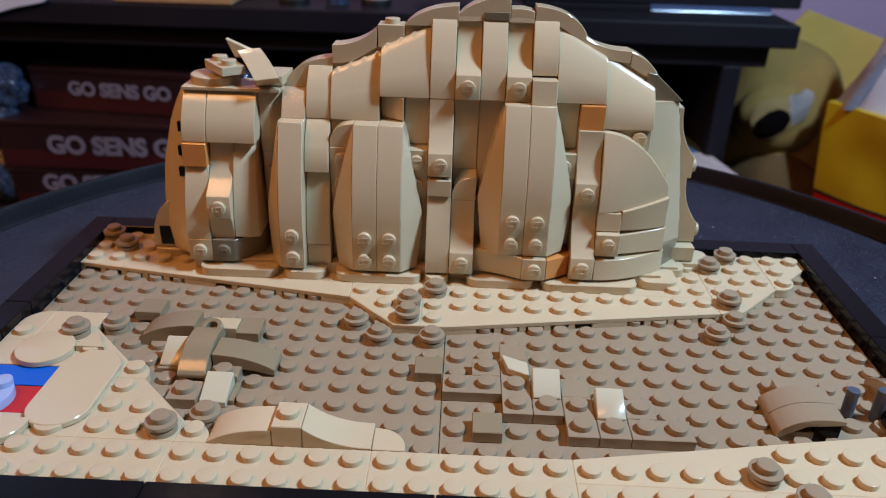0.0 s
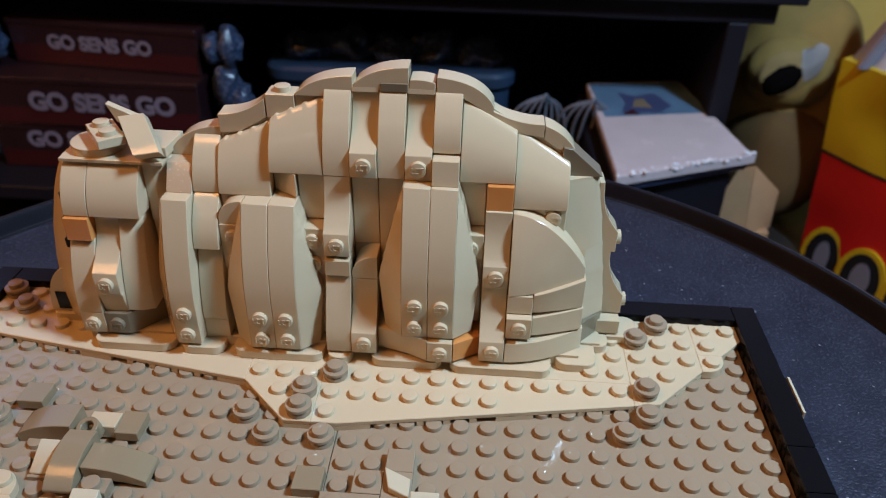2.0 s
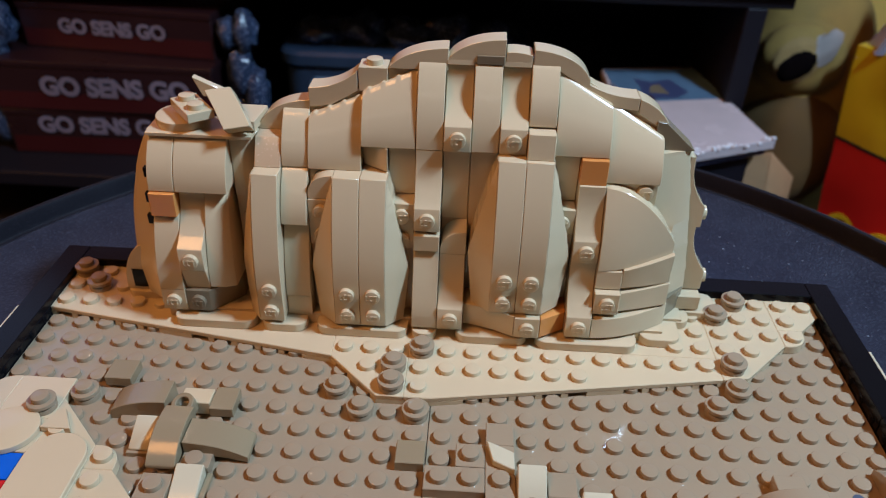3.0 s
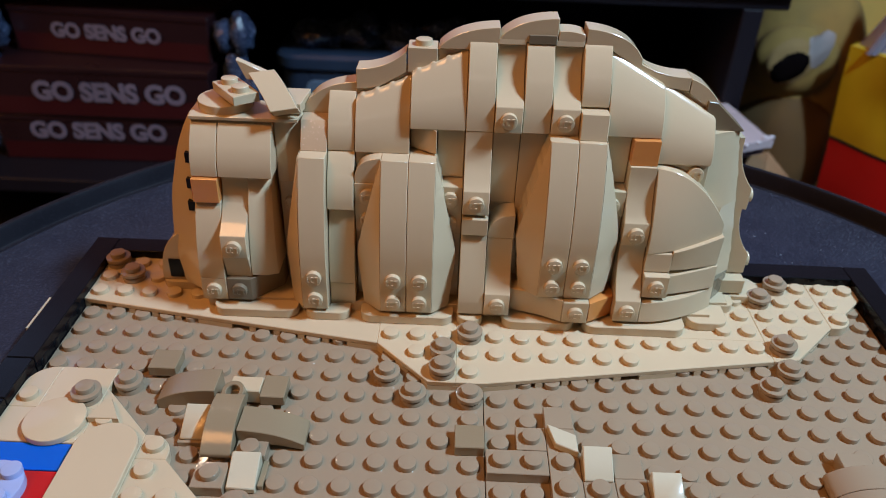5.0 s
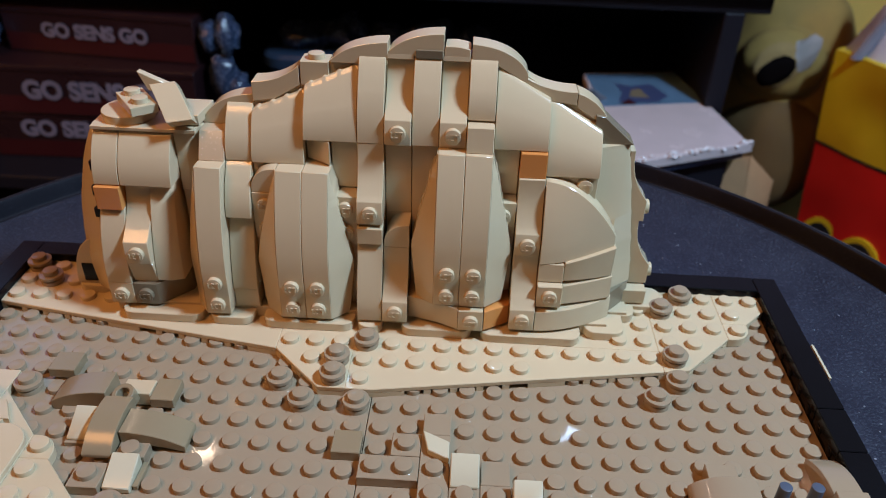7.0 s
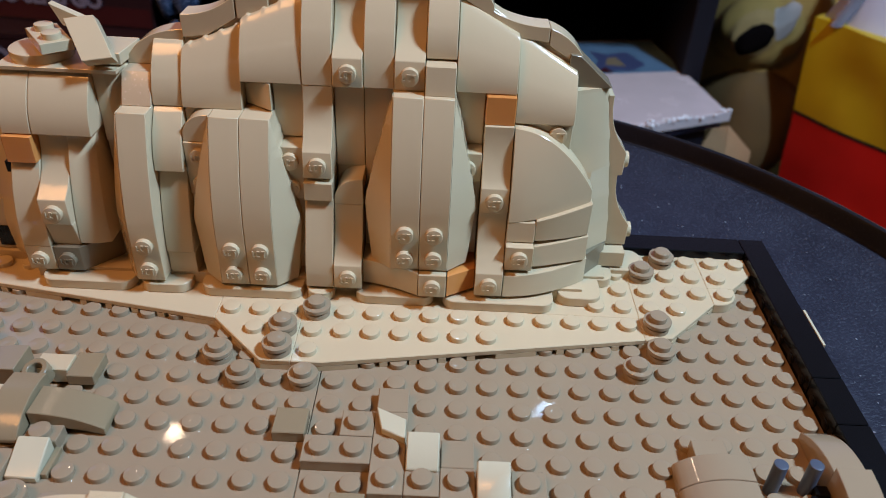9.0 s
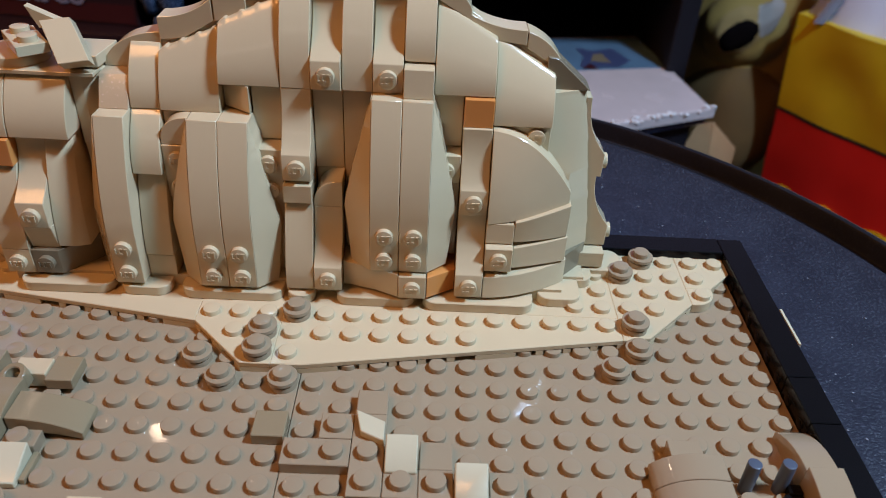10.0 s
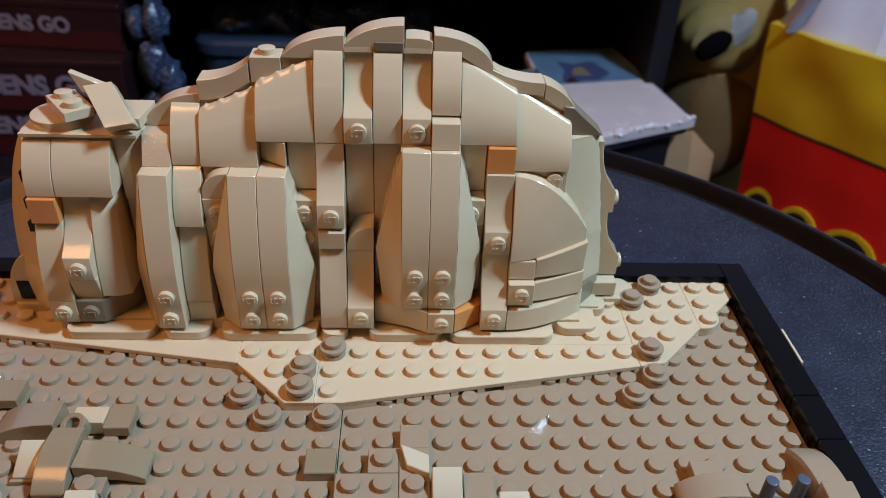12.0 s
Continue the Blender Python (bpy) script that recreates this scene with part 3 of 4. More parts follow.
# second pod
pod(2, 4, 2, 8, 0.92, 0.9, 4.2)
part("wedge_brick", prism([(1.0, 3.3), (2.2, 2.95), (3.0, 2.58), (3.0, 5.2), (1.0, 5.2)], "z", lv(1), lv(2), 0.02), TAN, rock)
front("knob_brick", 3, 4, [(2.55, 1), (2.55, 1.95)], studs=[(3.5, 2.55, 1.45)])
part("wedge_brick", prism([(4.02, 2.6), (5.0, 3.2), (5.0, 5), (4.02, 5)], "z", lv(1), lv(1.9), 0.02), NOUGAT, rock, "nougat orange wedge brick")
wall(4, 5, 6.1, 8, 4.6)
wall(4, 5, 5, 6.05, 3.95, [(4.5, 3.95, 5.5)])
wall(4, 5, 2, 4.98, 4.0)
front("tile_brick", 5, 6, [(4.2, 7), (4.24, 7.97)], NOUGAT, label="nougat orange brick")
knob_scoop(5, 3.52, 4, 4.1, 7)
knob_scoop(5, 2.75, 1, 3.6, 4)

# right shoulder
wall(6, 8, 6, 7, 4.6, [(7.5, 4.6, 6.6)])
rings = []
for k in range(13):
    u = k / 12
    x = 6.02 + 2.87 * u
    top = 6.95 - 2.15 * u ** 2.2
    low = 3.78 + 0.1 * u + 0.45 * u * u
    ring = []
    for i in range(9):
        v = i / 8
        ring.append((x, 3.33 + 0.72 * u ** 1.5 + (0.85 - 0.6 * u) * (v * (top - low) / 3.2) ** 1.9, lv(low + (top - low) * v)))
    rings.append(ring + [(x, 5.2, lv(top)), (x, 5.2, lv(low))])
part("fan_slope", loft(rings, 0.02), TAN, rock, "tan quarter-round fan slope")
front("tile_brick", 6, 7, [(3.32, 3), (3.36, 3.8)])
front("knob_brick", 6, 7, [(3.02, 2), (3.02, 2.97)], studs=[(6.5, 3.02, 2.5)])


def sweep(x0, x1, z0, z1l, z1r, y0, y1, p=1.8, lean=0.0):
    """A band that curves back to the right."""
    n = 10
    rings = []
    for k in range(n + 1):
        u = k / n
        x, y, top = x0 + (x1 - x0) * u, y0 + (y1 - y0) * u ** p, z1l + (z1r - z1l) * u
        rings.append([(x, y, lv(z0)), (x, y + lean, lv(top)), (x, 5.3, lv(top)), (x, 5.3, lv(z0))])
    part("curved_band", loft(rings, 0.02), TAN, rock)


sweep(7.0, 8.95, 3.02, 3.88, 4.36, 3.42, 3.95, 1.4, -0.08)
sweep(7.02, 9.0, 2.02, 2.85, 3.02, 3.25, 3.85, 1.2, 0.05)
sweep(6.02, 9.1, 1, 1.85, 1.95, 2.75, 3.95, 1.9, 0.1)

# right flank: tall wedge, stepped knobs, plinth
def flank(z):
    u = (z - 2) / 6
    ridge_x = 8.72 + 0.36 * u
    tooth = 0.03 * ((u * 5.5) % 1 > 0.78)
    return [(8.0, 4.55 + 0.45 * u, lv(z)), (ridge_x, 4.2 + 1.25 * u, lv(z)), (9.98 - 0.82 * u ** 1.2 + tooth, 5.2 + 0.38 * u, lv(z)), (9.98 - 0.82 * u ** 1.2 + tooth, 6.2, lv(z)), (8.0, 6.2, lv(z))]


part("tall_wedge", loft([flank(2 + 6 * k / 40) for k in range(41)], 0.0), TAN, rock)
# Grey tan here puts the shade on the wedge into its colour.
part("roof_wedge", prism([(7.7, lv(7.9)), (9.25, lv(8)), (8.05, lv(9.05)), (7.7, lv(9.1))], "y", 5.36, 6.3, 0.02), GREY, rock, "tan roof wedge with its shade in the colour")
part("wedge_brick", prism([(8.85, 3.95), (9.95, 5.15), (9.95, 6), (8.85, 6)], "z", lv(1), lv(2), 0.02), GREY, rock, "grey tan wedge brick")
for z, d in ((4.65, 0.0), (1.65, 0.62)):
    prof = [(9.2, lv(z)), (10.18 + d, lv(z)), (10.18 + d, lv(z + 0.9))] + [(9.4 + d + 0.75 * (1 - k / 8) ** 2.4, lv(z + 0.95 + 2.1 * k / 8)) for k in range(9)] + [(9.2, lv(z + 3.05))]
    part("side_scoop", stud(prism(prof, "y", 5.5, 6.4, 0.02), 10.17 + d, 5.95, lv(z + 0.45), (1, 0, 0)), TAN, rock)
part("side_plinth", block(9.3, 10.75, 5.0, 6.2, lv(0.95), lv(1.6), 0.02), TAN, rock)

# ridge pieces
def ridge(name, line, low, y0=5.5, y1=6.4, mat=TAN, label=""):
    pts = [(x, lv(z)) for x, z in line]
    if isinstance(low, (int, float)):
        low = [(pts[-1][0], lv(low)), (pts[0][0], lv(low))]
    else:
        low = [(x, lv(z)) for x, z in low]
    part(name, prism(pts + low, "y", y0, y1, 0.02), mat, rock, label)


ridge("ridge_scoop", arc((-5.0, 9.75), (-3.2, 10.45), (0.1, -0.16)), [(-3.2, 9.7), (-4.2, 9.1), (-5.0, 9.0)])
part("ridge_knob", stud(block(-3.15, -2.1, 5.5, 6.4, lv(9.7), lv(10.6), 0.02), -2.6, 5.95, lv(10.6)), TAN, rock)
ridge("ridge_arch", arc((-2.05, 10.65), (0.05, 11.42), (-0.22, 0.16)), 10.6)
ridge("ridge_arch", arc((0.08, 11.1), (2.05, 11.8), (-0.2, 0.16)), 10.95)
ridge("ridge_plate", [(1.05, 11.22), (2.02, 11.22)], 10.9, 5.45, 5.55, GREY, "grey tan plate edge")
ridge("ridge_tile", [(2.07, 11.2)] + arc((2.1, 11.36), (3.0, 11.28), (0.0, 0.05)), 10.9)
ridge("ridge_arch", arc((3.05, 11.5), (5.1, 10.5), (0.28, 0.2)), [(5.1, 10.1), (4.0, 10.75), (3.05, 10.9)])
ridge("ridge_scoop", arc((5.05, 10.35), (6.95, 9.9), (-0.05, -0.12)), [(6.95, 9.4), (6.0, 9.5), (5.05, 10.0)])
ridge("ridge_arch", arc((6.98, 9.86), (8.15, 8.95), (0.1, 0.1)), [(8.15, 8.6), (6.98, 9.3)])

ridge("ridge_fill", [(-5.0, 9.0), (-4.0, 9.3), (-3.0, 9.85), (-2.0, 10.62), (-1.0, 10.98), (0.1, 11.08), (3.9, 11.08)], 7.8, 5.63, 6.3)
ridge("ridge_fill", [(3.92, 10.95), (5.0, 10.45), (6.0, 9.85), (7.0, 9.5), (8.1, 8.75)], 7.8, 5.63, 6.3)

# top of the tower
part("round_plate", tube(bmesh.new(), (-9.9, 5.75, lv(8)), (0, 0, 1), 1.0, 1.0, 0.4, 40, 0.03), TAN, rock)
part("top_plate", prism([(-11, 4.62), (-7.05, 4.62), (-7.05, 6.3), (-11, 6.3)], "z", lv(7.95), lv(8.08), 0.01), TAN, rock)


def turned(bm, centre, rx=0, ry=0, rz=0):
    m = Matrix.Translation(centre) @ pose(0, 0, 0, rx, ry, rz) @ Matrix.Translation([-v for v in centre])
    bmesh.ops.transform(bm, matrix=m, verts=bm.verts)
    return bm


bm = block(-10.35, -8.5, 5.0, 6.0, 8.45, 8.8, 0.02)
stud(bm, -9.9, 5.5, 8.8), stud(bm, -8.95, 5.5, 8.8)
part("loose_plate", turned(bm, (-9.4, 5.5, 8.5), 0, 0, -52), TAN, rock)
rings = []
for k in range(7):
    u = k / 6
    c = Vector((-9.0, 5.85, 9.22)).lerp(Vector((-7.92, 4.28, 8.4)), u) + Vector((0.05, -0.1, 0.14)) * (4 * u * (1 - u) * 0.6)
    w, d = Vector((0.93, 0.2, 0.1)), Vector((0.08, 0.2, -0.26))
    rings.append([c, c + w, c + w + d, c + d])
part("tilted_tile", loft(rings, 0.02), TAN, rock)
part("roof_shard", prism([(-9.45, lv(9.75)), (-8.3, lv(9.25)), (-8.3, lv(8.95)), (-9.12, lv(9.0))], "y", 6.0, 6.3, 0.02), TAN, rock)
part("corner_wedge", prism([(-8.1, 4.9), (-6.97, 4.97), (-6.85, 6.5), (-8.1, 6.5)], "z", lv(8.15), lv(8.55), 0.02), TAN, rock)

# rounded plates under the facing
for x0, x1, y0, y1 in ((-10.55, -7.25, 2.72, 4.2), (-7.0, -5.2, 2.72, 4.2), (-4.8, -1.15, 2.66, 4.2), (-1.0, 0.0, 2.6, 4), (0.75, 3.6, 2.62, 4), (3.9, 7.9, 2.5, 4.2), (8.1, 9.7, 3.0, 4.6), (9.2, 10.3, 4.2, 5.5), (10.0, 11.6, 4.9, 6.3), (-13.1, -11.1, 4.35, 6.1)):
    part("round_plate", prism(rounded(x0, x1, y0, y1, 0.45, (1, 1, 1, 1), 6), "z", 0.4, 0.78, 0.025), TAN, rock)
part("side_plinth", block(8.9, 9.95, 4.25, 6.25, 0.4, lv(1.0), 0.02), TAN, rock)
part("plinth", block(-10.9, 9.0, 3.4, 6.3, 0.4, lv(1), 0.0), TAN, rock)

# ---- small builds on the dark plates ----
def clump(name, label, at, group="", category="brick build"):
    return thing(name, label, category, at, group)


# fallen arch of curved slopes
heap = clump("fallen_arch", "heap of dark tan curved slopes with two cream tiles", (-9, -3, 0))
def cheese(x0, x1, yf, yb, low, zf, zb):
    """A small sloped piece with a thin front lip."""
    return prism([(yf, low), (yf, zf), (yb - 0.06, zb), (yb, zb - 0.02), (yb, low)], "x", x0, x1, 0.035)


part("flat_tile", block(-12, -11, -0.5, 0.5, 0.12, 0.52, 0.025), DUSK, heap)
part("curved_slope", prism(arc((-11.2, 0.36), (-9.15, 0.92), (-0.12, 0.14)) + [(-9.15, 0.0), (-11.2, 0.0)], "y", -1.95, -0.85, 0.02), DUSK, heap)
part("cream_slope", cheese(-9.93, -9.03, -3.5, -2.42, 0.2, 0.3, 0.8), WHITE, heap, "glossy cream slope")
part("plate", block(-10, -8, -3.6, -2.3, 0.0, 0.2, 0.02), DARK, heap)
part("curved_slope", prism([(-4.3, 0.34)] + arc((-4.3, 0.48), (-2.1, 0.98), (-0.12, 0.28), 16) + [(-2.1, 0.4), (-4.2, 0.3)], "x", -9.02, -8.04, 0.02), DUSK, heap)
part("curved_slope", prism([(-8.0, 0.35)] + arc((-8.0, 0.86), (-5.85, 0.3), (0.1, 0.13)) + [(-5.85, 0.05), (-6.6, 0.22)], "y", -3.6, -2.5, 0.02), DUSK, heap)


def hollow(centre, axis, outer, inner, h, seg=28):
    """A round brick with a bore: outer wall, rim and inner wall turned about an axis."""
    w = Vector(axis).normalized()
    u = w.orthogonal().normalized()
    v = w.cross(u)
    bm, c = bmesh.new(), Vector(centre)
    rows = [[bm.verts.new(c + w * d + (u * math.cos(k * math.tau / seg) + v * math.sin(k * math.tau / seg)) * r) for k in range(seg)] for r, d in ((outer, 0), (outer, h - 0.03), (outer - 0.03, h), (inner + 0.03, h), (inner, h - 0.03), (inner, 0))]
    for a, d in zip(rows, rows[1:] + rows[:1]):
        for k in range(seg):
            bm.faces.new((a[k], a[(k + 1) % seg], d[(k + 1) % seg], d[k]))
    return bm


part("ring_brick", hollow((-8.5, -1.72, 0.4), (-0.1, -0.3, 1), 0.40, 0.22, 0.52), DUSK, heap)
part("bracket", block(-8.8, -7.72, -1.62, -0.9, 0.1, 0.66, 0.025), TAN, heap)
part("flat_tile", block(-7.7, -6.85, -1.8, -0.72, 0.2, 0.6, 0.025), DUSK, heap)
part("stud_plate", stud(block(-9, -8, -5.5, -4.5, 0.0, 0.4, 0.02), -8.5, -5, 0.4), DARK, heap)
part("stud_plate", stud(block(-7.97, -6.98, -4.22, -3.6, 0.0, 0.42, 0.02), -7.5, -3.95, 0.42), DARK, heap)
part("side_plate", block(-7.03, -6.85, -5.2, -4.2, 0.0, 0.2, 0.02), DUSK, heap)
part("cream_slope", cheese(-7.95, -7.05, -5.36, -4.24, 0.02, 0.24, 0.66), WHITE, heap, "glossy cream slope")

# low rock wave on the front edge
wave = clump("sand_wave", "sand-coloured curved slopes rising to a knobbed brick", (-4.5, -7, 0))
part("curved_slope", prism(arc((-7.0, 0.42), (-5.02, 0.95), (-0.1, 0.14)) + [(-5.02, 0.0), (-7.0, 0.0)], "y", -7.48, -6.3, 0.02), TAN, wave)
part("knob_brick", stud(block(-5, -4.1, -7.48, -6.3, 0.0, 1.12, 0.025), -4.55, -6.88, 1.12), TAN, wave)
part("scoop_slope", prism(arc((-4.08, 1.1), (-2.02, 0.44), (-0.12, -0.17)) + [(-2.02, 0.0), (-4.08, 0.0)], "y", -7.48, -6.3, 0.02), TAN, wave)
part("round_plate", prism(rounded(-2, -1, -7.49, -6.5, 0.85, (0, 0, 1, 0)), "z", 0.0, 0.42, 0.02), TAN, wave)

# stepped ledges with cream tiles
ledge = clump("stepped_ledge", "stepped dark tan plates with cream tiles and bare knobs", (3, -4.5, 0))
part("flat_tile", block(-1, -0.02, -3.5, -2.5, 0.0, 0.4, 0.025), DUSK, ledge)


def knob_plate(x0, x1, y0, y1, z0, z1, knobs, mat=DARK):
    bm = block(x0 + 0.01, x1 - 0.01, y0 + 0.01, y1 - 0.01, z0, z1, 0.02)
    for x, y in knobs:
        stud(bm, x, y, z1)
    part("knob_plate", bm, mat, ledge)


knob_plate(0, 2, -4.5, -3.5, 0, 0.4, [(0.5, -4), (1.5, -4)])
knob_plate(1, 2, -3.5, -2.5, 0, 0.4, [(1.5, -3)])
knob_plate(2, 3, -5.5, -2.5, 0, 0.4, [(2.5, -4), (2.5, -5)])
knob_plate(3, 4, -5.5, -4.5, 0, 0.4, [(3.5, -5)])
knob_plate(3, 4, -4.5, -3.5, 0, 0.4, [])
knob_plate(4, 5, -6.5, -4.5, 0, 0.4, [(4.5, -5), (4.5, -6)])
knob_plate(5, 6, -6.5, -4.5, 0, 0.4, [(5.5, -6)])
knob_plate(6, 8, -6.5, -5.5, 0, 0.4, [(6.5, -6), (7.5, -6)])
knob_plate(6, 7, -5.5, -4.5, 0, 0.4, [(6.5, -5)])
part("flat_tile", block(2.02, 2.98, -2.5, -1.5, 0.0, 0.4, 0.025), DARK, ledge)
part("flat_tile", block(4.02, 4.98, -4.5, -3.5, 0.0, 0.4, 0.025), DARK, ledge)
part("flat_tile", block(1.02, 1.98, -6.5, -5.5, 0.0, 0.42, 0.025), DUSK, ledge)
part("cream_wedge", prism([(2.04, -2.55), (2.96, -3.0), (2.96, -3.75), (2.25, -3.4)], "z", 0.4, 0.66, 0.025), WHITE, ledge, "cream wedge tile")
part("cream_slope", cheese(3.03, 3.96, -4.7, -3.72, 0.4, 0.5, 0.98), WHITE, ledge, "glossy cream slope")
part("cream_slope", cheese(5.03, 5.95, -5.65, -4.62, 0.4, 0.5, 0.94), WHITE, ledge, "glossy cream slope")

# humped shelter with two posts
hut = clump("humped_shelter", "dark tan curved roof pieces over a dark brick", (12, -5, 0))
for a, c in ((-5.8, -4.9), (-4.88, -3.98)):
    part("roof_slope", prism(arc((10.72, 0.36), (12.78, 0.86), (-0.2, 0.24), 12) + [(12.78, 0.7), (11.6, 0.6), (10.72, 0.1)], "y", a, c, 0.02), DARK, hut)
part("under_brick", block(10.85, 11.9, -5.75, -4.1, 0.0, 0.36, 0.02), GREY, hut)
part("dark_brick", block(11.9, 12.7, -5.75, -4.1, 0.0, 0.62, 0.02), BLACK, hut)
part("back_tile", block(11.4, 12.4, -3.9, -3.2, 0.0, 0.55, 0.02), DARK, hut)

posts = clump("post_pair", "two short dark grey posts with a clip", (14, -4.6, 0))
for x, y in ((13.47, -4.52), (14.48, -4.48)):
    part("post", tube(bmesh.new(), (x, y, 0.0), (0, 0, 1), 0.2, 0.2, 1.2, 24, 0.02), STEEL, posts)
part("clip", block(14.55, 14.95, -4.95, -4.6, 0.1, 0.5, 0.05), BLACK, posts)
part("clip_plate", block(14.4, 14.95, -5.4, -4.9, 0.21, 0.4, 0.03), BLACK, posts)

horn = clump("curved_ledge", "sand-brown curved slopes beside the black frame", (15.2, -5, 0))
part("curved_slope", prism([(-2.5, 0.0), (-2.5, 0.22)] + arc((-2.5, 0.3), (-4.5, 0.95), (0.06, 0.17), 12) + [(-4.5, 0.0)], "x", 15.02, 15.98, 0.02), DARK, horn)
part("curved_slope", prism([(-4.54, 0.0), (-4.54, 1.18)] + arc((-4.58, 1.18), (-6.75, 0.44), (-0.08, 0.17), 12) + [(-6.75, 0.0)], "x", 14.98, 15.98, 0.02), DARK, horn)

# rounded sand tiles and the coloured corner
dunes = clump("sand_tiles", "smooth rounded sand-coloured tiles lying on the plates", (-13, -5, 0.4))
part("long_tile", prism(rounded(-13, -11, -7.3, -3.25, 0.98, n=12), "z", 0.42, 0.63, 0.03), TAN, dunes)
part("disc_tile", tube(bmesh.new(), (-14.05, -3.2, 0.42), (0, 0, 1), 0.98, 0.98, 0.21, 48, 0.03), TAN, dunes)
part("wedge_tile", prism([(-13.05, -3.1), (-12.0, -3.1), (-12.55, -2.2), (-12.8, -2.25)], "z", 0.4, 0.64, 0.02), TAN, dunes)
part("fan_tile", prism([(-14.2, -7.0), (-12.55, -7.0)] + arc((-12.55, -7.05), (-14.2, -8.2), (0.4, -0.4), 8), "z", 0.42, 0.66, 0.02), TAN, dunes)
part("round_foot", tube(bmesh.new(), (-11.95, -7.05, 0.4), (0, 0, 1), 0.45, 0.45, 0.2, 24, 0.02), TAN, dunes)

pond = clump("coloured_corner", "blue and red tiles under a pale blue round plate", (-14.5, -5.3, 0))
part("blue_tile", block(-16, -13.05, -5.08, -4.02, 0.02, 0.38, 0.02), BLUE, pond, "glossy blue tile")
part("red_tile", block(-16, -13.05, -6.48, -5.1, 0.02, 0.36, 0.02), RED, pond, "glossy red tile")
bm = tube(bmesh.new(), (-14.75, -5.95, 0.36), (0, 0, 1), 0.98, 0.98, 0.3, 40, 0.03)
for dx in (-0.5, 0.5):
    for dy in (-0.5, 0.5):
        stud(bm, -14.75 + dx, -5.95 + dy, 0.66)
part("round_plate", bm, LILAC, pond, "pale blue translucent round plate")


# ---- things on and beside the shelf ----
def text_part(words, size, x, y, z, parent, rz=0, mat=INK):
    cu = bpy.data.curves.new("lettering", "FONT")
    cu.body, cu.size, cu.extrude, cu.align_x, cu.align_y = words, size * U, 0.02 * U, "CENTER", "CENTER"
    cu.offset = 0.05 * size * U
    tmp = bpy.data.objects.new("lettering", cu)
    me = bpy.data.meshes.new_from_object(tmp)
    bpy.data.objects.remove(tmp)
    me.materials.append(mat)
    ob = new("lettering", me)
    ob.parent = parent
    ob.matrix_basis = pose(x * U, y * U, z * U, 90, 0, rz)
    return ob


def carton(at, wide, tall, rz, words_at, size):
    c = thing("carton", "dark maroon carton with white lettering, stacked on the shelf", "box", at, "stacked cartons")
    BASE[c.name] = Vector((0, 0, 0))
    part("box_body", block(-wide / 2, wide / 2, 0, 22, 0, tall - 0.9, 0.12), CARTON, c)
    part("lid", block(-wide / 2 - 0.15, wide / 2 + 0.15, -0.15, 22.15, tall - 0.9, tall - 0.05, 0.12), CARTON, c)
    part("red_band", block(-wide / 2 + 0.4, wide / 2 - 0.4, -0.02, 0.06, 0.3, 2.6, 0.0), CARTONR, c, "dark red printed band")
    text_part("GO SENS GO", size, words_at[0], -0.22, words_at[1], c)
    c.matrix_basis = pose(at[0] * U, at[1] * U, at[2] * U, 0, 0, rz)
    return c


carton((-47, 72, -29), 31, 6.6, 1.0, (-2.0, 4.4), 3.1)
carton((-48, 71.5, -22.4), 30, 6.9, 0.0, (1.8, 3.5), 3.4)
carton((-46.5, 75.6, -15.5), 27, 6.2, -6.0, (-0.4, 3.2), 2.55)

pouch = thing("plastic_pouch", "crumpled blue and white plastic pouches beside the cartons", "pouch", (-29.5, 73, -29))
for x, z, w, h in ((-31.2, -11.8, 2.2, 4), (-29, -11.5, 2.6, 5), (-30, -17, 3, 6), (-28.3, -20, 2.6, 7), (-30.5, -25, 4, 8)):
    bm = bmesh.new()
    bmesh.ops.create_icosphere(bm, subdivisions=3, radius=1)
    for v in bm.verts:
        n = noise.noise(v.co * 2.3 + Vector((x, 0, z)))
        v.co = Vector((x + v.co.x * w * (0.6 + 0.3 * n), 75 + v.co.y * 2.2, z + v.co.z * h * 0.55 * (1 + 0.25 * n)))
    part("pouch_bag", bm, POUCHM, pouch)

def blob(centre, radii, seed, rough=0.12, sub=4):
    bm = bmesh.new()
    bmesh.ops.create_icosphere(bm, subdivisions=sub, radius=1)
    for v in bm.verts:
        n = noise.noise(v.co * 1.6 + Vector((seed, 0, 0))) * rough
        v.co = Vector([c + r * x * (1 + n) for c, r, x in zip(centre, radii, v.co)])
    return bm


def merge(*parts):
    out = bmesh.new()
    for p in parts:
        me = bpy.data.meshes.new("tmp")
        p.to_mesh(me)
        p.free()
        out.from_mesh(me)
        bpy.data.meshes.remove(me)
    return out


bundle = thing("film_bundle", "crumpled clear film bundle standing beside the cartons", "film", (-64.5, 75, -29))
for k, (x, z, r) in enumerate(((-63.0, -12.0, 3.2), (-65.0, -17.0, 4.0), (-64.0, -24.5, 5.0))):
    part("film_fold", blob((x, 75, z), (r, 3.0, r * 1.05), 50 + k, 0.4, 4), POUCHM, bundle)

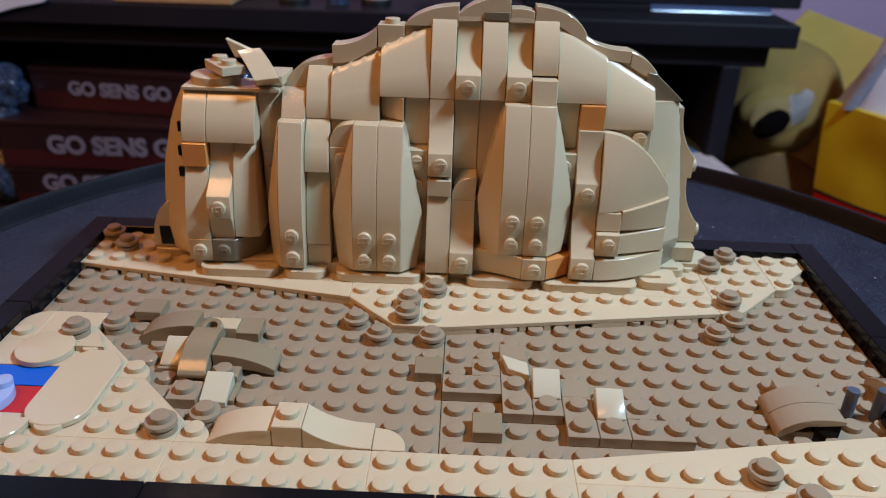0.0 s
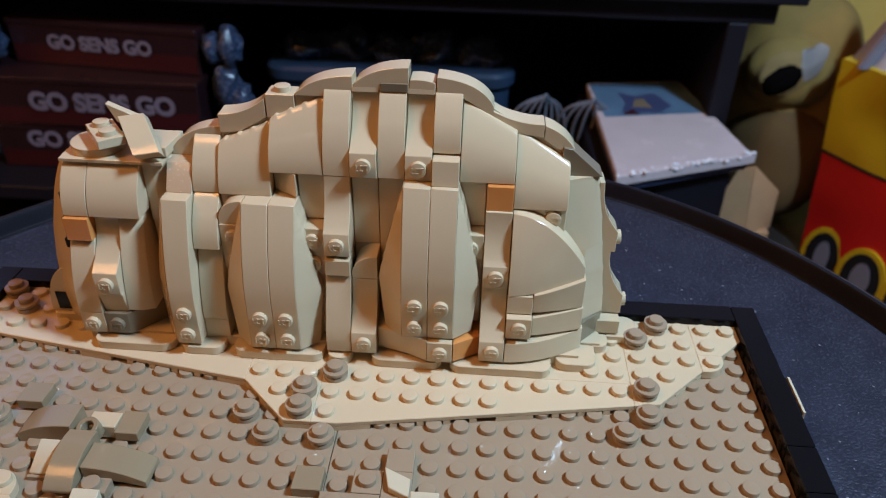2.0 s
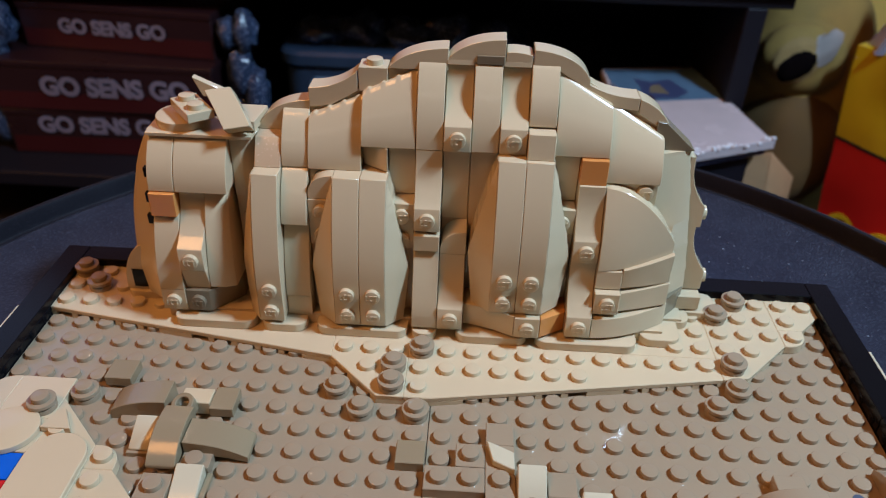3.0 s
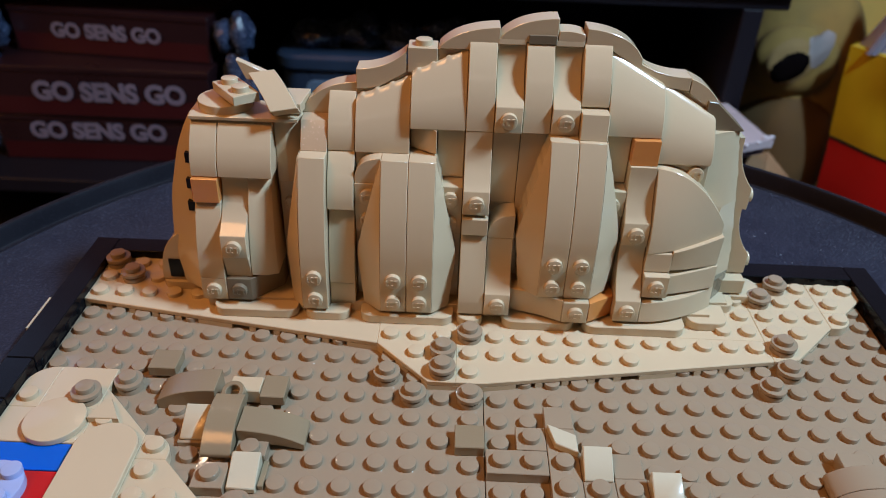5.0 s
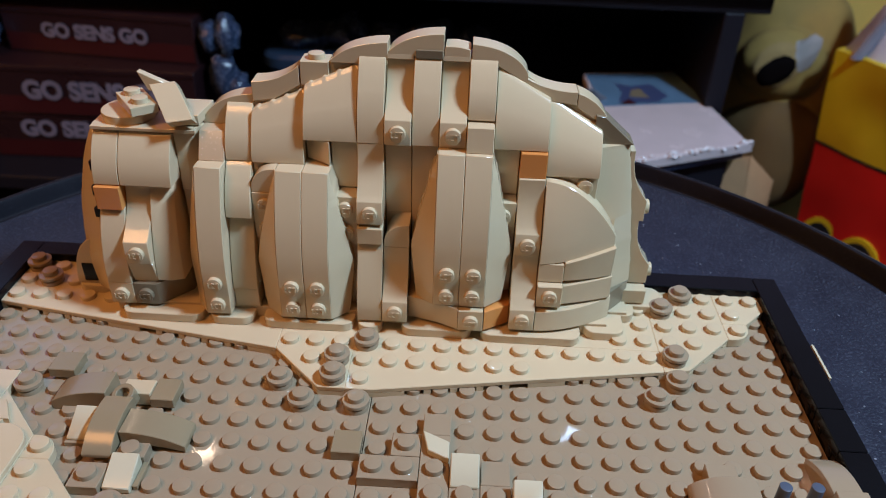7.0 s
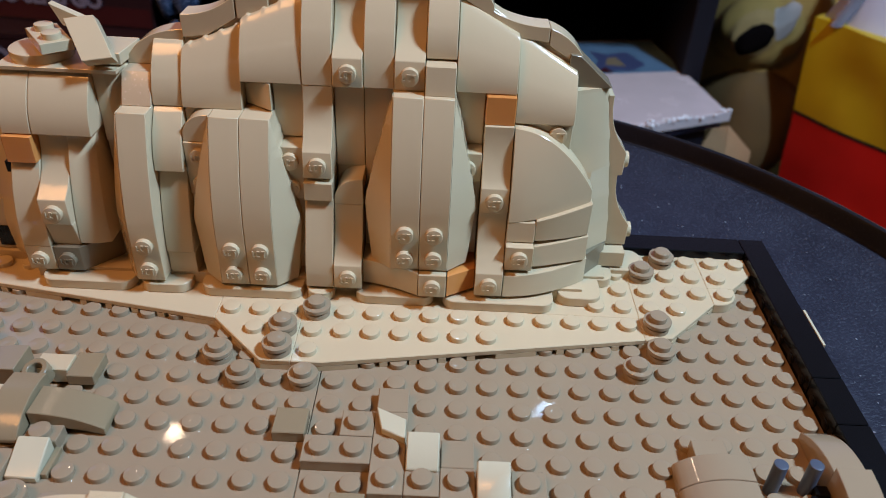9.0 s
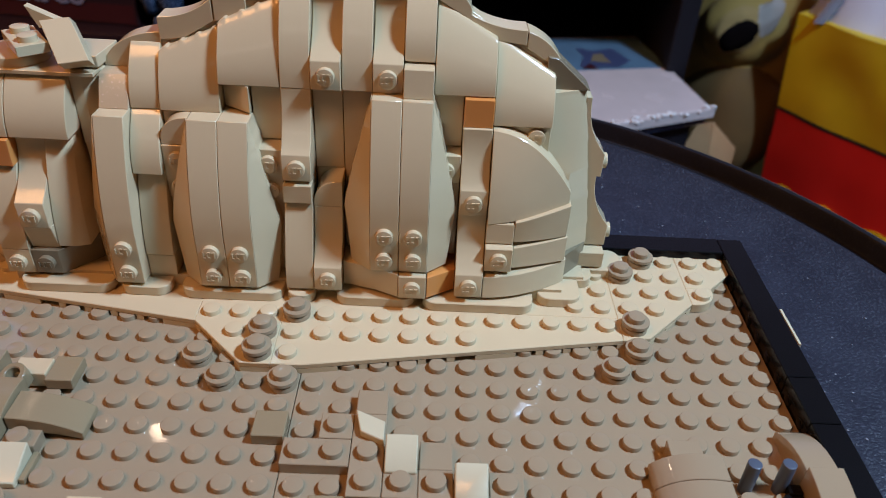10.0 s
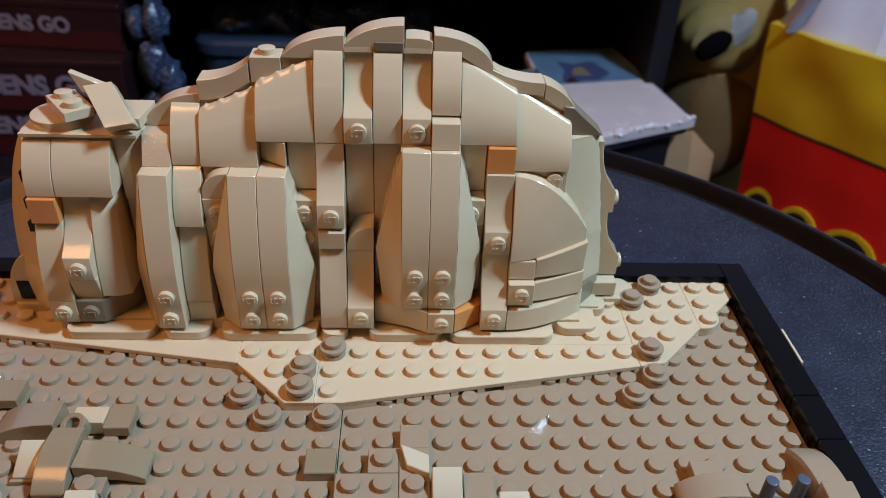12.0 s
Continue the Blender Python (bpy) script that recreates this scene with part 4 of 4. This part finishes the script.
tub = thing("storage_tub", "blue plastic storage tub with a rounded lid", "tub", (-8, 84, -29))
part("tub_body", prism(rounded(-25.5, 8, 79, 95, 3, (1, 1, 1, 1), 6), "z", -29, -17.5, 0.4), BLUEBOX, tub)
part("tub_lid", prism(rounded(-26.2, 8.7, 78.3, 95.7, 3.4, (1, 1, 1, 1), 6), "z", -17.5, -15.2, 0.5), BLUEBOX, tub)
part("label_panel", prism(rounded(-22, 4.5, -26, -18.8, 1.4), "y", 78.7, 79.1, 0.1), PICM, tub, "paler blue label panel")
for k in range(5):
    part("film_bag", blob((-21 + 6.2 * k, 84 + k % 2, -14.2), (3.4, 3.2, 2.2 + 0.7 * (k % 2)), 30 + k, 0.45, 3), POUCHM, tub, "crumpled clear bag")


def cable_coil(x, y, z, rz):
    c = thing("cable_coil", "loose coil of pale cable lying on the shelf", "cable", (x, y, z - 5))
    for k in range(4):
        cu = bpy.data.curves.new("loop", "CURVE")
        cu.dimensions, cu.bevel_depth, cu.bevel_resolution = "3D", 0.22 * U, 2
        sp = cu.splines.new("NURBS")
        n = 12
        sp.points.add(n - 1)
        w, h = 0.7 + 1.1 * k, 4.6 - 0.3 * k
        for i in range(n):
            a = i * math.tau / n
            sp.points[i].co = (w * math.cos(a) * U, (0.5 * math.sin(2 * a) + 0.3 * k) * U, (5 + h * math.sin(a)) * U, 1)
        sp.use_cyclic_u = True
        sp.order_u = 4
        tmp = bpy.data.objects.new("loop", cu)
        me = bpy.data.meshes.new_from_object(tmp)
        bpy.data.objects.remove(tmp)
        me.materials.append(WIREM)
        ob = new("loop", me)
        ob.parent = c
    c.matrix_basis = pose(x * U, y * U, (z - 5) * U, 0, 8, rz)


cable_coil(11.5, 76, -21, 10)
cable_coil(17.5, 73, -20, -5)

pack = thing("paper_pack", "white paper pack in clear film with a blue picture", "pack", (27, 70, -29))
outline = [(19.7, 55), (36.4, 62.4), (32.4, 86), (18.9, 83.5)]
part("wrapper", prism(outline, "z", -18.5, -17.5, 0.15), PACKM, pack)
part("under_sheet", prism([(x + 0.25 * (27 - x) / 9, y + 0.4) for x, y in outline], "z", -19.7, -18.52, 0.1), NAVYM, pack, "dark blue lower edge of the pack")
part("picture", prism([(20.2, 71.5), (34.2, 74.5), (32.2, 85.4), (19.2, 83)], "z", -17.5, -17.44, 0.0), PICM, pack, "blue picture print")
part("picture_figure", prism([(22.4, 73.0), (27.5, 73.6), (29.5, 76.0), (27.8, 80.4), (25.0, 79.0), (22.8, 80.0), (23.4, 76.5)], "z", -17.44, -17.42, 0.0), NAVYM, pack, "dark blue shape on the picture")
part("picture_figure", prism([(24.2, 75.2), (26.8, 75.0), (26.0, 78.2), (24.8, 77.6)], "z", -17.42, -17.4, 0.0), GREY, pack, "tan shape on the picture")
part("picture_figure", prism([(22.6, 72.4), (24.8, 72.6), (24.0, 74.4)], "z", -17.42, -17.4, 0.0), CARTONR, pack, "dark red shape on the picture")
part("film_edge", prism([(19.5, 54.6), (36.8, 62.2), (36.3, 63.0), (19.6, 55.6)], "z", -18.6, -17.35, 0.1), PACKM, pack, "shiny crimped film edge")
# Small white beads stand in for glints along the film edge.
sparkle = random.Random(11)
for k in range(34):
    u = sparkle.random() ** 0.7
    size = sparkle.uniform(0.1, 0.34)
    part("crimp", blob((19.6 + 17.1 * u, 54.7 + 7.5 * u + sparkle.uniform(-0.3, 0.5), -17.5 + sparkle.uniform(0.0, 0.35) + 0.5 * (u > 0.9) * sparkle.random()), (size, 0.3, 0.2 * size + 0.06), k, 0.5, 2), FILMM, pack)
stand = thing("dark_case", "flat black case under the paper pack", "case", (27, 72, -40))
part("case_body", prism([(18, 56.5), (35, 63.5), (32.6, 66), (32, 88), (18, 85)], "z", -40, -19.7, 0.3), SHELFM, stand)


def tilted(bm, c, a):
    bmesh.ops.rotate(bm, verts=bm.verts, cent=c, matrix=Matrix.Rotation(radians(a), 3, "Y"))
    return bm


def soft_toy():
    """A slumped plush: overlapping rounded masses fused into one skin."""
    masses = [  # centre, radii, lean, unevenness, cloth
        ((50.5, 93, -19), (10, 8, 14), 0, 0.06, 0),
        ((49, 88, -30), (8, 7, 10), 0, 0.12, 4),
        ((47.8, 87.5, -16.2), (6.2, 5, 5.4), 0, 0.05, 0),
        ((46.2, 85.2, -14.6), (5.0, 3.2, 4.2), 0, 0.05, 0),
        ((45.3, 82.9, -15.0), (3.5, 1.1, 2.9), -40, 0.15, 1),
        ((45.1, 82.3, -15.4), (2.6, 1.0, 1.9), -40, 0.2, 2),
        ((48.4, 82.9, -13.3), (1.8, 0.9, 3.2), 32, 0.25, 3),
    ]
    whole = merge(*[tilted(blob(c, r, k + 2, rough), c, lean) for k, (c, r, lean, rough, cloth) in enumerate(masses)])
    raw = bpy.data.meshes.new("raw")
    whole.to_mesh(raw)
    whole.free()
    lump = new("raw", raw)
    skin = lump.modifiers.new("skin", "REMESH")
    skin.mode, skin.voxel_size = "VOXEL", 0.32
    fused = bpy.data.meshes.new_from_object(lump.evaluated_get(bpy.context.evaluated_depsgraph_get()))
    bpy.data.objects.remove(lump)
    bm = bmesh.new()
    bm.from_mesh(fused)
    for turn in range(2):
        bmesh.ops.smooth_vert(bm, verts=bm.verts, factor=0.5, use_axis_x=True, use_axis_y=True, use_axis_z=True)
    for f in bm.faces:
        p = f.calc_center_median()
        depth = []
        for c, r, lean, rough, cloth in masses:
            q = Matrix.Rotation(radians(-lean), 3, "Y") @ (p - Vector(c))
            depth.append((sum((a / b) ** 2 for a, b in zip(q, r)) - (0.15 if cloth in (1, 2, 3) else 0.0), cloth))
        f.material_index = min(depth)[1]
    ob = single("soft_toy", bm, PLUSHM, "large olive yellow soft toy slumped beside the shelf", "soft toy", (50, 88, -40))
    for m in (MUZZM, MOUTHM, PALEM, BODYM):
        ob.data.materials.append(m)


soft_toy()
flap = thing("card_flap", "creased tan card box with an open flap", "card box", (40, 70, -40))
part("flap_panel", loft([[(35.7, 69.4, -29.5), (38.2, 70.4, -23.4), (38.5, 71.0, -23.5), (36.0, 70.0, -29.6)], [(40.4, 68.2, -33), (40.0, 70.0, -22.9), (40.3, 70.6, -23.0), (40.7, 68.8, -33)]], 0.03), FOOTM, flap)
part("flap_panel", loft([[(40.45, 68.2, -33), (40.05, 70.0, -22.9), (40.35, 70.6, -23.0), (40.75, 68.8, -33)], [(44.4, 70.6, -32.1), (45.0, 72.5, -27.6), (45.2, 73.1, -27.7), (44.6, 71.2, -32.1)]], 0.03), FOOTM, flap)
part("box_body", block(36.5, 44.0, 69.2, 80, -40, -32, 0.3), FOOTM, flap)

sheet = thing("felt_sheet", "yellow felt sheet standing behind the gift bag", "sheet", (58, 84, -40))
part("sheet_body", prism([(46, -40), (84, -40), (84, -11), (66, -5.7), (55.3, -2.3), (51.2, -7.4), (46, -13)], "y", 102, 102.8, 0.1), FELT, sheet)


def bag():
    g = thing("gift_bag", "glossy gift bag in white, yellow and red with scalloped print", "bag", (60, 66, -40))
    along = Vector((0.59, -0.81, 0))
    left = lambda z: Vector((50.2 + 0.1 * (-10.8 - z), 78, z))
    right = lambda z: left(z) + along * (28 + 0.06 * (-10.8 - z))

    def band(name, z0, z1, mat, lift, label, dip=0.0):
        bm = bmesh.new()
        n, rows = 14, 8
        grid = []
        for i in range(rows + 1):
            line = []
            for k in range(n + 1):
                u = k / n
                z = z0 + (z1 - z0) * i / rows
                p = left(z).lerp(right(z), u)
                out = Vector((-0.81, -0.59, 0))
                w = noise.noise(Vector((u * 3.5, z * 0.14, 4.0))) * 0.7 + math.sin(u * math.pi) * 1.0
                line.append(bm.verts.new(p + out * (w + lift)))
            grid.append(line)
        back = [[bm.verts.new(v.co + Vector((2.0, 1.5, 0))) for v in line] for line in grid]
        for a, sgn in ((grid, 1), (back, -1)):
            for r0, r1 in zip(a, a[1:]):
                for k in range(n):
                    bm.faces.new((r0[k], r0[k + 1], r1[k + 1], r1[k]))
        for k in range(n):
            bm.faces.new((grid[0][k], grid[0][k + 1], back[0][k + 1], back[0][k]))
            bm.faces.new((grid[-1][k], grid[-1][k + 1], back[-1][k + 1], back[-1][k]))
        for i in range(rows):
            bm.faces.new((grid[i][0], grid[i + 1][0], back[i + 1][0], back[i][0]))
            bm.faces.new((grid[i][-1], grid[i + 1][-1], back[i + 1][-1], back[i][-1]))
        part(name, bm, mat, g, label)

    band("red_panel", -40, -23.7, BAGR, 0, "glossy red lower panel")
    band("yellow_panel", -23.7, -10.8, BAGY, 0, "glossy yellow upper panel")
    band("black_line", -23.95, -23.5, INKB, 0.05, "black dividing line")
    rings = []
    for k in range(13):
        u = k / 12
        z1 = -10.6 + 15 * min(1, u / 0.22)
        p0, p1 = left(-12.5).lerp(right(-12.5), u), left(z1).lerp(right(z1), u)
        o = Vector((-0.81, -0.59, 0)) * (1.2 * noise.noise(Vector((u * 9, 1, 2))) - 0.4)
        back = Vector((1.6, 1.2, 0))
        rings.append([p0 + o * 0.3, p1 + o + back * 2.6, p1 + back * 3.6, p0 + back])
    part("tissue", loft(rings, 0.05), BAGW, g, "white tissue paper standing out of the bag")
    fold = []
    for d in (0, 0.02):
        fold.append([left(z).lerp(right(z), u + d) + Vector((-0.81, -0.59, 0)) * w for z, u, w in ((-11, 0.10, 0.9), (-3.5, 0.19, -2.2), (-3.5, 0.21, -3.2), (-11, 0.12, 0.1))])
    part("tissue_fold", loft(fold, 0), GREYP, g, "greyish fold of tissue paper")
    for name, mat, less, lift in (("yellow_scallop", BAGY, 0.0, 0.25), ("black_scallop", INKB, 0.75, 0.33), ("white_scallop", GREYP, 2.1, 0.41)):
        for run, rx, rz in ((3.6, 3.2, 4.9), (9.5, 3.5, 4.9), (16.7, 4.5, 5.0), (24.6, 4.2, 4.8)):
            u = run / 28.0
            c = left(-39).lerp(right(-39), u) + Vector((-0.81, -0.59, 0)) * (0.9 * math.sin(u * math.pi) + 0.35 + lift)
            ring = [c + along * ((rx - less) * math.cos(a)) + Vector((0, 0, max((rz - less) * math.sin(a), -1.0))) for a in (math.tau * q / 28 for q in range(28))]
            part(name, loft([ring, [p + Vector((0.4, 0.3, 0)) for p in ring]], 0), mat, g)


bag()

# things on top of the shelf, only their feet in view
cloth = thing("folded_cloth", "pale folded cloth lying on the shelf top", "cloth", (-64, 78, 0.2))
part("cloth_body", merge(blob((-67, 79, 1.6), (19, 8, 2.0), 21, 0.15)), BAGW, cloth)
part("hanging_corner", prism([(-82, 0.7), (-51.5, 0.7), (-52.2, 0.1), (-56, -0.7), (-60, -1.9), (-70, -3.2), (-82, -4.4)], "y", 70.3, 70.9, 0.1), BAGW, cloth)
single("wooden_box", block(-44, -29, 71.9, 95, 0.2, 9, 0.2), FOOTM, "orange-brown wooden box on the shelf top", "box", (-36, 86, 0.2))


def shelf_cup(x, y, r, mat, label):
    cup = thing("cup", label, "cup", (x, y, 0.2))
    part("foot", tube(bmesh.new(), (x, y, 0.2), (0, 0, 1), r, r, 0.8, 28, 0.1), INKB, cup)
    part("body", tube(bmesh.new(), (x, y, 1.0), (0, 0, 1), r, r + 0.1, 6, 28, 0.2), mat, cup)


shelf_cup(-22.0, 76, 2.0, BAGW, "small white cup with a dark foot on the shelf top")
shelf_cup(-11.5, 77, 2.0, PALEM, "pale pink cup with a dark foot on the shelf top")
single("clear_jar", tube(bmesh.new(), (-16.6, 77, 0.2), (0, 0, 1), 1.5, 1.6, 5, 24, 0.2), POUCHM, "small clear jar on the shelf top", "jar", (-16.6, 77, 0.2))
screen = thing("monitor", "black flat monitor standing on the shelf top", "monitor", (18, 80, 0.2))
part("panel", block(-6.4, 44.2, 79, 81.5, 1.0, 26, 0.2), SHELFM, screen)
part("foot", block(8, 30, 78.5, 92, 0.2, 1.0, 0.1), SHELFM, screen)
part("bezel_strip", prism(arc((77.9, 0.35), (79.0, 1.15), (-0.15, 0.15), 6) + [(79.0, 0.3)], "x", 24.5, 40.2, 0.02), STRIPM, screen, "glossy lower bezel, bluish reflection in its colour")
